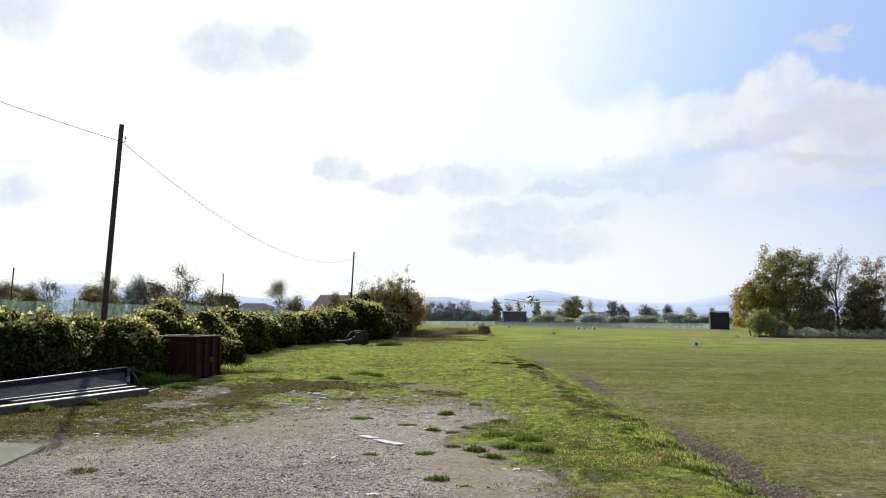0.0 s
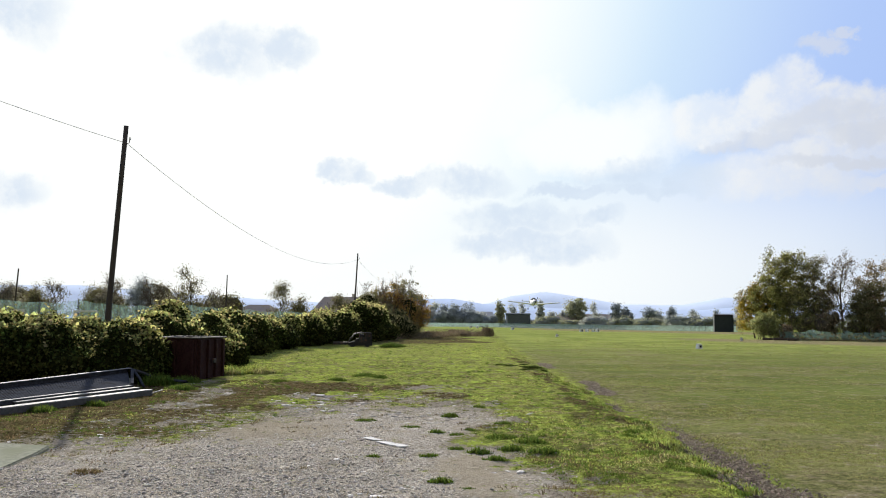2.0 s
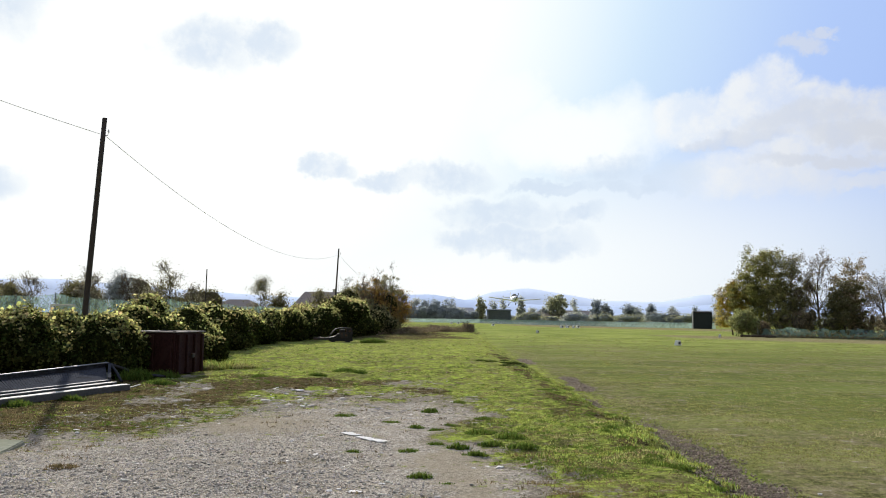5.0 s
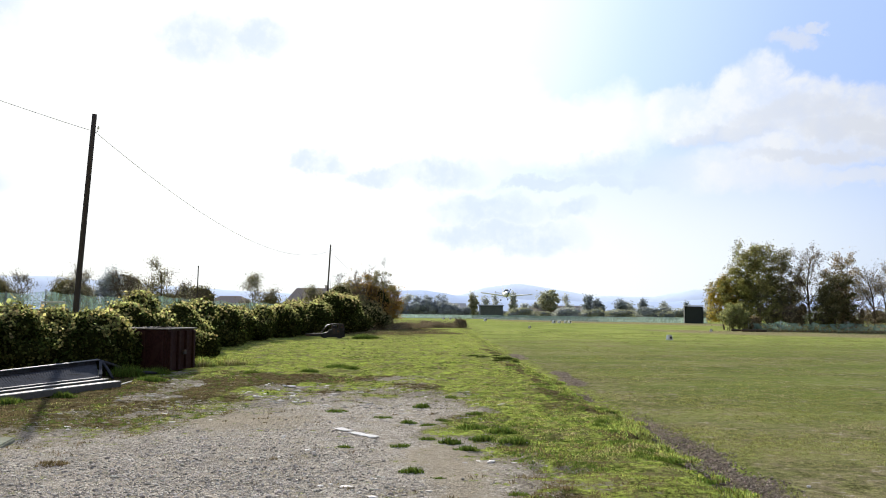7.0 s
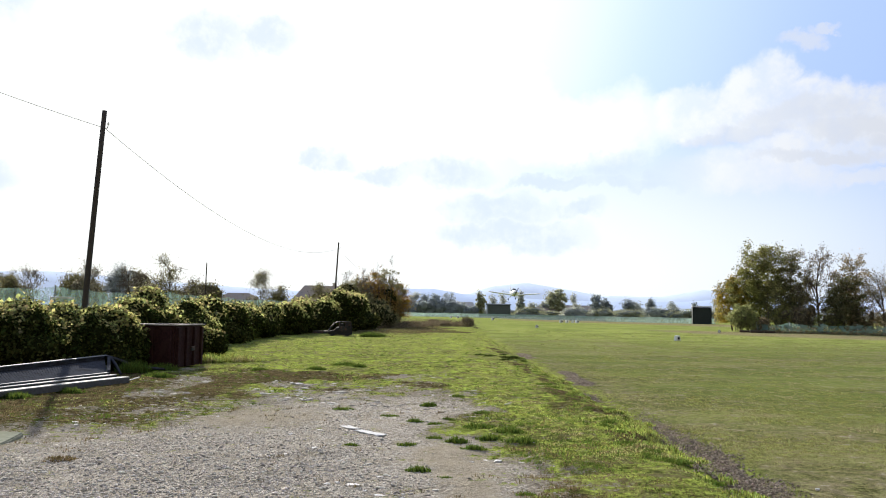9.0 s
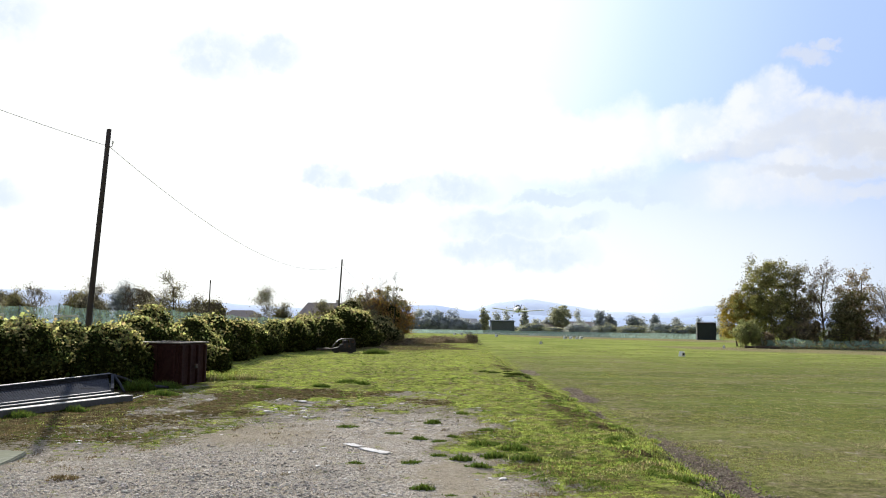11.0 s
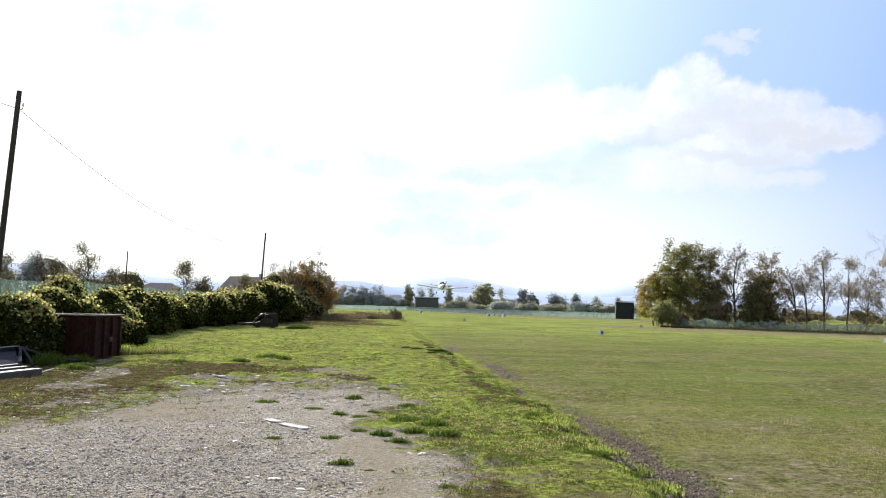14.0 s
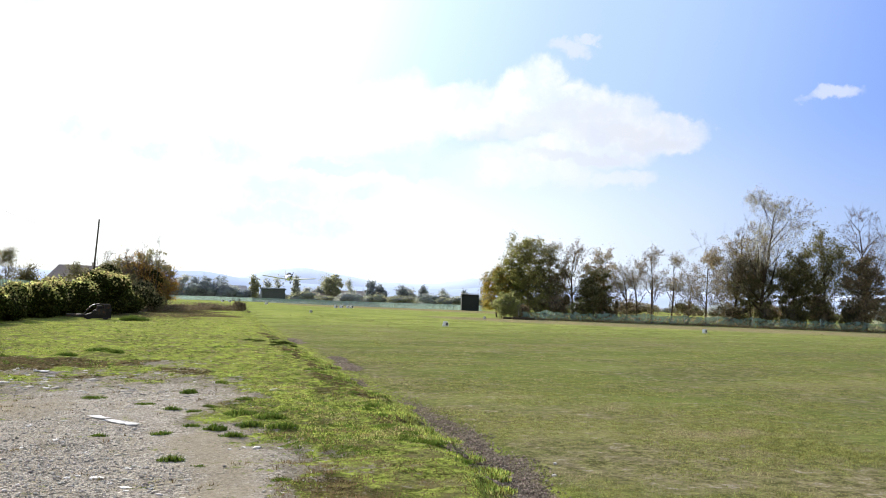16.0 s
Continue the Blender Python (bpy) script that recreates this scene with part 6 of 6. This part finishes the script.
# ---------------------------------------------------------------- light aircraft on its approach
def aircraft():
    ob = holder("light_aircraft", pose(15.9, 151.0, 5.15, -2, 1.5, 4))
    # nose towards -y, rings along the fuselage: y, half width, half height, centre height
    rings = [(-2.25, 0.12, 0.12, 0.05), (-2.1, 0.36, 0.34, 0.03), (-1.5, 0.46, 0.46, 0.0), (-0.7, 0.54, 0.55, 0.0), (0.3, 0.54, 0.55, 0.0), (1.4, 0.38, 0.42, 0.08), (2.8, 0.2, 0.26, 0.2), (4.2, 0.08, 0.14, 0.32)]
    v, f, s = [], [], 14
    for y, w, h, c in rings:
        for k in range(s):
            a = 2 * math.pi * k / s
            v.append((w * math.cos(a), y, c + h * math.sin(a)))
    for i in range(len(rings) - 1):
        for k in range(s):
            f.append((i * s + k, i * s + (k + 1) % s, (i + 1) * s + (k + 1) % s, (i + 1) * s + k))
    f.append(tuple(range(s)))
    f.append(tuple(range(len(v) - 1, len(v) - 1 - s, -1)))
    part("fuselage", raw_mesh("fuselage", v, f, True), M_WHITE, ob)

    def foil(root, tip, chord0, chord1, thick, name, label=""):
        prof = [(0.0, 0.0), (0.05, 0.55), (0.3, 1.0), (0.7, 0.55), (1.0, 0.02), (0.7, -0.25), (0.3, -0.4), (0.05, -0.3)]
        v, f = [], []
        for base, ch in ((root, chord0), (tip, chord1)):
            for c, t in prof:
                if name == "fin":
                    v.append((base[0] + t * thick * ch, base[1] + c * ch, base[2]))
                else:
                    v.append((base[0], base[1] + c * ch, base[2] + t * thick * ch))
        n = len(prof)
        for k in range(n):
            f.append((k, (k + 1) % n, n + (k + 1) % n, n + k))
        f.append(tuple(range(n)))
        f.append(tuple(range(2 * n - 1, n - 1, -1)))
        part(name, raw_mesh(name, v, f), M_WHITE, ob, label)
    for sx in (-1, 1):
        foil((sx * 0.3, -0.9, -0.36), (sx * 4.75, -0.75, 0.08), 1.45, 1.05, 0.13, "wing")
        foil((sx * 0.05, 3.5, 0.42), (sx * 1.45, 3.62, 0.44), 0.85, 0.6, 0.09, "tailplane")
    foil((0, 3.3, 0.35), (0, 3.95, 1.55), 1.05, 0.6, 0.09, "fin")
    bm = bmesh.new()
    bmesh.ops.create_uvsphere(bm, u_segments=16, v_segments=10, radius=1.0)
    bmesh.ops.scale(bm, vec=(0.46, 1.15, 0.42), verts=bm.verts)
    bmesh.ops.translate(bm, vec=(0, 0.05, 0.52), verts=bm.verts)
    part("canopy", bm, M_PLANEGLASS, ob, "dark bubble canopy")
    prop = holder("propeller")
    prop.parent = ob
    sp = bmesh.new()
    bmesh.ops.create_cone(sp, cap_ends=True, segments=14, radius1=0.15, radius2=0.03, depth=0.32, matrix=Matrix.Translation((0, -2.4, 0.05)) @ Matrix.Rotation(radians(90), 4, "X"))
    part("spinner", sp, M_IRON, prop, "dark pointed spinner")
    for a in (25, 205):
        part("blade", box_bm(0.13, 0.03, 0.82, 0.012, (0, 0, 0.05), rot=None), M_IRON, prop, m=pose(0, -2.38, 0.05, 0, a, 0))
    part("cowling_intake", box_bm(0.5, 0.06, 0.14, 0.03, (0, -2.1, -0.12)), M_BLACK, ob, "dark cooling intake")
    for px, py, leg in ((0, -1.7, 0.62), (-0.95, 0.15, 0.72), (0.95, 0.15, 0.72)):
        z0 = -0.4
        p = Pile()
        p.tube([(px * 0.5, py, z0), (px, py, z0 - leg)], [0.045, 0.035], 7)
        g = part("landing_leg", p.mesh("landing_leg"), M_WHITE, ob)
        bm = bmesh.new()
        bmesh.ops.create_cone(bm, cap_ends=True, segments=18, radius1=0.2, radius2=0.2, depth=0.13, matrix=Matrix.Translation((px, py, z0 - leg)) @ Matrix.Rotation(radians(90), 4, "Y"))
        bmesh.ops.bevel(bm, geom=[e for e in bm.edges if e.calc_face_angle(0) > 1], offset=0.03, segments=2, affect="EDGES")
        part("wheel", bm, M_BLACK, g)
    tagged(ob, "white low-wing light aircraft flying in to land", "aircraft")


aircraft()


# ---------------------------------------------------------------- buildings
def house(x, y, w, d, wall_h, ridge, rot, wall_mat, roof_mat, label, hip=1.5, chimney=True, windows=3):
    ob = holder("house", pose(x, y, float(ground_z(x, y)), 0, 0, rot))
    t = 0.3
    part("wall", box_bm(w, t, wall_h, 0, (0, -d / 2 + t / 2, 0)), wall_mat, ob)
    part("wall", box_bm(w, t, wall_h, 0, (0, d / 2 - t / 2, 0)), wall_mat, ob)
    part("wall", box_bm(t, d - 2 * t, wall_h, 0, (-w / 2 + t / 2, 0, 0)), wall_mat, ob)
    part("wall", box_bm(t, d - 2 * t, wall_h, 0, (w / 2 - t / 2, 0, 0)), wall_mat, ob)
    e = 0.45
    x0, x1, y0, y1 = -w / 2 - e, w / 2 + e, -d / 2 - e, d / 2 + e
    low = wall_h + 0.01
    v = [(x0, y0, low), (x1, y0, low), (x1, y1, low), (x0, y1, low), (x0, y0, low + 0.18), (x1, y0, low + 0.18), (x1, y1, low + 0.18), (x0, y1, low + 0.18), (x0 + hip, 0, ridge), (x1 - hip, 0, ridge)]
    f = [(3, 2, 1, 0), (0, 1, 5, 4), (1, 2, 6, 5), (2, 3, 7, 6), (3, 0, 4, 7), (4, 5, 9, 8), (6, 7, 8, 9), (7, 4, 8), (5, 6, 9)]
    roof = part("roof", raw_mesh("roof", v, f), roof_mat, ob, "weathered tiled roof")
    if chimney:
        part("chimney", box_bm(0.6, 0.6, 1.1, 0.02, (w * 0.1, 0.4, ridge - 0.6)), wall_mat, roof)
        part("chimney_cap", box_bm(0.75, 0.75, 0.12, 0.02, (w * 0.1, 0.4, ridge + 0.5)), roof_mat, roof)
    for i in range(windows):
        wx = -w / 2 + (i + 0.5) * w / windows
        win = part("window", box_bm(1.1, 0.08, 1.3, 0.01, (wx, -d / 2 - 0.03, wall_h * 0.4)), M_WHITE, ob, "pale window frame")
        part("pane", box_bm(0.9, 0.05, 1.1, 0, (wx, -d / 2 - 0.06, wall_h * 0.4 + 0.1)), M_WINDOW, win)
    return tagged(ob, label, "house", "houses beyond the fences")


house(-20.6, 172, 13.0, 9.0, 3.4, 6.75, 4, M_PLASTER, M_TILE, "grey plastered farmhouse with a wide tiled roof behind the hedge", 2.2)
house(-43, 190, 10, 8, 2.8, 5.3, -8, M_PLASTER, M_TILE, "low distant house with a brown tiled roof", 3.0, False)
house(7, 360, 26, 12, 3.8, 6.2, 3, M_FARWALL, M_FARWALL, "long grey farm building beyond the field", 0.3, False, 2)
house(30.5, 352, 9.5, 8, 5.0, 5.6, 0, M_FARDARK, M_FARDARK, "square dark building in the distance", 0.2, False, 0)
house(66, 365, 16, 9, 3.2, 5.6, 8, M_PLASTER, M_TILE, "distant pale farmhouse among trees", 1.0, False)
house(50, 340, 10, 8, 2.6, 4.4, 5, M_PLASTER, M_TILE, "low distant outbuilding by the trees", 0.8, False)


def small_shed(x, y, w, h, mat, label):
    ob = holder("garden_shed", pose(x, y, float(ground_z(x, y)), 0, 0, 3))
    part("body", box_bm(w, 2.6, h, 0.03), mat, ob)
    part("roof", box_bm(w + 0.3, 3.0, 0.14, 0.03, (0, 0, h)), M_FARWALL, ob)
    part("door", box_bm(0.9, 0.06, 2.0, 0.01, (0, -1.32, 0)), M_FARWALL, ob)
    tagged(ob, label, "shed", "sheds beyond the fence")


small_shed(-40.6, 130, 3.8, 4.3, M_BLUESHED, "blue-grey sheet metal shed beyond the fence")


def rail_frame(x, y, w, h):
    ob = holder("rail_frame", pose(x, y, float(ground_z(x, y)), 0, 0, 6))
    for sx in (-w / 2, w / 2):
        part("post", box_bm(0.07, 0.07, h, 0.01, (sx, 0, 0)), M_POST_PALE, ob)
    part("rail", box_bm(w - 0.07, 0.06, 0.08, 0.01, (0, 0, h - 0.08)), M_POST_PALE, ob)
    part("rail", box_bm(w - 0.07, 0.06, 0.08, 0.01, (0, 0, h * 0.5)), M_POST_PALE, ob)
    tagged(ob, "pale rail frame standing behind the hedge", "rail", "rail frames")


rail_frame(-18.4, 34.6, 1.3, 1.98)
rail_frame(-15.1, 34.6, 0.9, 1.95)

# ---------------------------------------------------------------- background trees
BG = "trees beyond the side fence"
for k, (x, y, h, sp, mat, n, lab) in enumerate((
        (-65, 124, 6.3, 3.0, M_LEAF_BG, 1800, "brown roadside tree beyond the fence"), (-60.5, 122, 5.0, 3.0, M_LEAF_OLIVE, 3000, "olive tree beyond the fence"),
        (-56, 120, 6.8, 2.4, M_LEAF_BG, 350, "bare leaning tree beyond the fence"), (-51.5, 122, 5.6, 3.2, M_LEAF_OLIVE, 3200, "olive-brown tree beyond the fence"),
        (-48.2, 119, 7.0, 2.6, M_LEAF_BG, 1400, "half-bare tree beyond the fence"), (-45.5, 123, 6.4, 3.0, M_LEAF_FARDARK, 4200, "dark dense tree beyond the fence"),
        (-42.2, 119, 7.2, 2.6, M_LEAF_BG, 150, "bare twiggy tree beyond the fence"), (-40.0, 121, 4.6, 2.6, M_LEAF_BG, 2200, "brown thicket tree beyond the fence"),
        (-36.2, 119, 8.3, 2.8, M_LEAF_OLIVE, 900, "thin tree with few olive leaves"), (-33.8, 121, 5.6, 2.4, M_LEAF_BG, 250, "bare tree leaning beside the thin pole"),
        (-24.2, 121, 6.4, 2.4, M_LEAF_OLIVE, 900, "small thin-leaved tree by the fence"), (-22.0, 124, 4.6, 2.4, M_LEAF_OLIVE, 1500, "low olive tree by the fence"),
        (-19.5, 150, 5.4, 3.0, M_LEAF_OLIVE, 1500, "low tree in front of the farmhouse"), (-12.5, 168, 8.6, 3.0, M_LEAF_BG, 200, "bare tree behind the farmhouse"))):
    tree(x, y, h, sp * 1.15, mat, lab, n * 3, 0.14, 400 + k, 13, 0.12, fluff=0.4, upright=0.45, clumps=22 if n > 1000 else 0, group=BG)
for k, (x, y, w, h) in enumerate(((-70, 135, 9, 2.8), (-58, 138, 9, 3.0), (-48, 136, 9, 3.4), (-38, 138, 9, 3.0), (-30, 140, 8, 2.4), (-22, 142, 8, 2.6), (-80, 120, 9, 3.2), (-13, 120, 5, 2.6))):
    bush("shrub", x, y, w, 4.0, h * (2.5 if x < -32 else 1.5), M_LEAF_OLIVE if k % 2 else M_LEAF_BG, "autumn shrub row beyond the side fence", 9000, 0.2, 430 + k, "shrub row beyond the fence", lumps=9, core_mat=M_THICK, category="shrub")

FAR = "far trees beyond the field"
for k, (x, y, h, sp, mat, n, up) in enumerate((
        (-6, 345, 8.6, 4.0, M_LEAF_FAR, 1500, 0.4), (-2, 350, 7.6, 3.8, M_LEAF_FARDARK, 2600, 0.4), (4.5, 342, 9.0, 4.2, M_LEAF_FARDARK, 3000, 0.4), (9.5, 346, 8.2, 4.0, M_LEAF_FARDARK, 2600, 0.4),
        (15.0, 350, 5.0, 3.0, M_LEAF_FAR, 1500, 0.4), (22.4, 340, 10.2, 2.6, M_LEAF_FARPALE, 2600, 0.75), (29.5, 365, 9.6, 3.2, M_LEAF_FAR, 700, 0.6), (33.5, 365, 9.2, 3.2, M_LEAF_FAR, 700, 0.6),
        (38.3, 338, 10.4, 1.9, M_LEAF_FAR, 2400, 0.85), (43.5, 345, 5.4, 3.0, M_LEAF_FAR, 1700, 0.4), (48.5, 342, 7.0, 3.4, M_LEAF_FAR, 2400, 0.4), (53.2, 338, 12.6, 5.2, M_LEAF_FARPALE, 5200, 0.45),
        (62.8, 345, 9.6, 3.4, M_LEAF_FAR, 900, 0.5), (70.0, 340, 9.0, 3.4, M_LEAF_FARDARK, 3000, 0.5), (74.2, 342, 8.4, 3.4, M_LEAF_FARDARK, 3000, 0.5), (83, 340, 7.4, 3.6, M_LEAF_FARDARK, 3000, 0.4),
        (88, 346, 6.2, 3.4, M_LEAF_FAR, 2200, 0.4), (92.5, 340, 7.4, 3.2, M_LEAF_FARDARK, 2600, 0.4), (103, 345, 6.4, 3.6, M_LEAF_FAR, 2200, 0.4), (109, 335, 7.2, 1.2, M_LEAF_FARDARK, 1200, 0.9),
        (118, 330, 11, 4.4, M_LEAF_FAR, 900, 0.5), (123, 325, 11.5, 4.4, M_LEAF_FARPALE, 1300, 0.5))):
    tree(x, y, h, sp, mat, "distant tree beyond the landing field, coloured as if hazy", n, 0.42, 500 + k, 12, 0.08, upright=up * 0.8, fluff=0.6, levels=2, clumps=26 if n > 1600 else 0, group=FAR)
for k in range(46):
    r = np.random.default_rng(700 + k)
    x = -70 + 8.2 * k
    bush("far_thicket", x, 372 + r.uniform(-12, 18), 13, 6, r.uniform(2.8, 5.2), (M_LEAF_FAR, M_LEAF_FARDARK, M_LEAF_FARPALE)[k % 3], "far hedgerow thicket, coloured as if in haze", 1300, 0.6, 700 + k, "far hedgerow", lumps=7,
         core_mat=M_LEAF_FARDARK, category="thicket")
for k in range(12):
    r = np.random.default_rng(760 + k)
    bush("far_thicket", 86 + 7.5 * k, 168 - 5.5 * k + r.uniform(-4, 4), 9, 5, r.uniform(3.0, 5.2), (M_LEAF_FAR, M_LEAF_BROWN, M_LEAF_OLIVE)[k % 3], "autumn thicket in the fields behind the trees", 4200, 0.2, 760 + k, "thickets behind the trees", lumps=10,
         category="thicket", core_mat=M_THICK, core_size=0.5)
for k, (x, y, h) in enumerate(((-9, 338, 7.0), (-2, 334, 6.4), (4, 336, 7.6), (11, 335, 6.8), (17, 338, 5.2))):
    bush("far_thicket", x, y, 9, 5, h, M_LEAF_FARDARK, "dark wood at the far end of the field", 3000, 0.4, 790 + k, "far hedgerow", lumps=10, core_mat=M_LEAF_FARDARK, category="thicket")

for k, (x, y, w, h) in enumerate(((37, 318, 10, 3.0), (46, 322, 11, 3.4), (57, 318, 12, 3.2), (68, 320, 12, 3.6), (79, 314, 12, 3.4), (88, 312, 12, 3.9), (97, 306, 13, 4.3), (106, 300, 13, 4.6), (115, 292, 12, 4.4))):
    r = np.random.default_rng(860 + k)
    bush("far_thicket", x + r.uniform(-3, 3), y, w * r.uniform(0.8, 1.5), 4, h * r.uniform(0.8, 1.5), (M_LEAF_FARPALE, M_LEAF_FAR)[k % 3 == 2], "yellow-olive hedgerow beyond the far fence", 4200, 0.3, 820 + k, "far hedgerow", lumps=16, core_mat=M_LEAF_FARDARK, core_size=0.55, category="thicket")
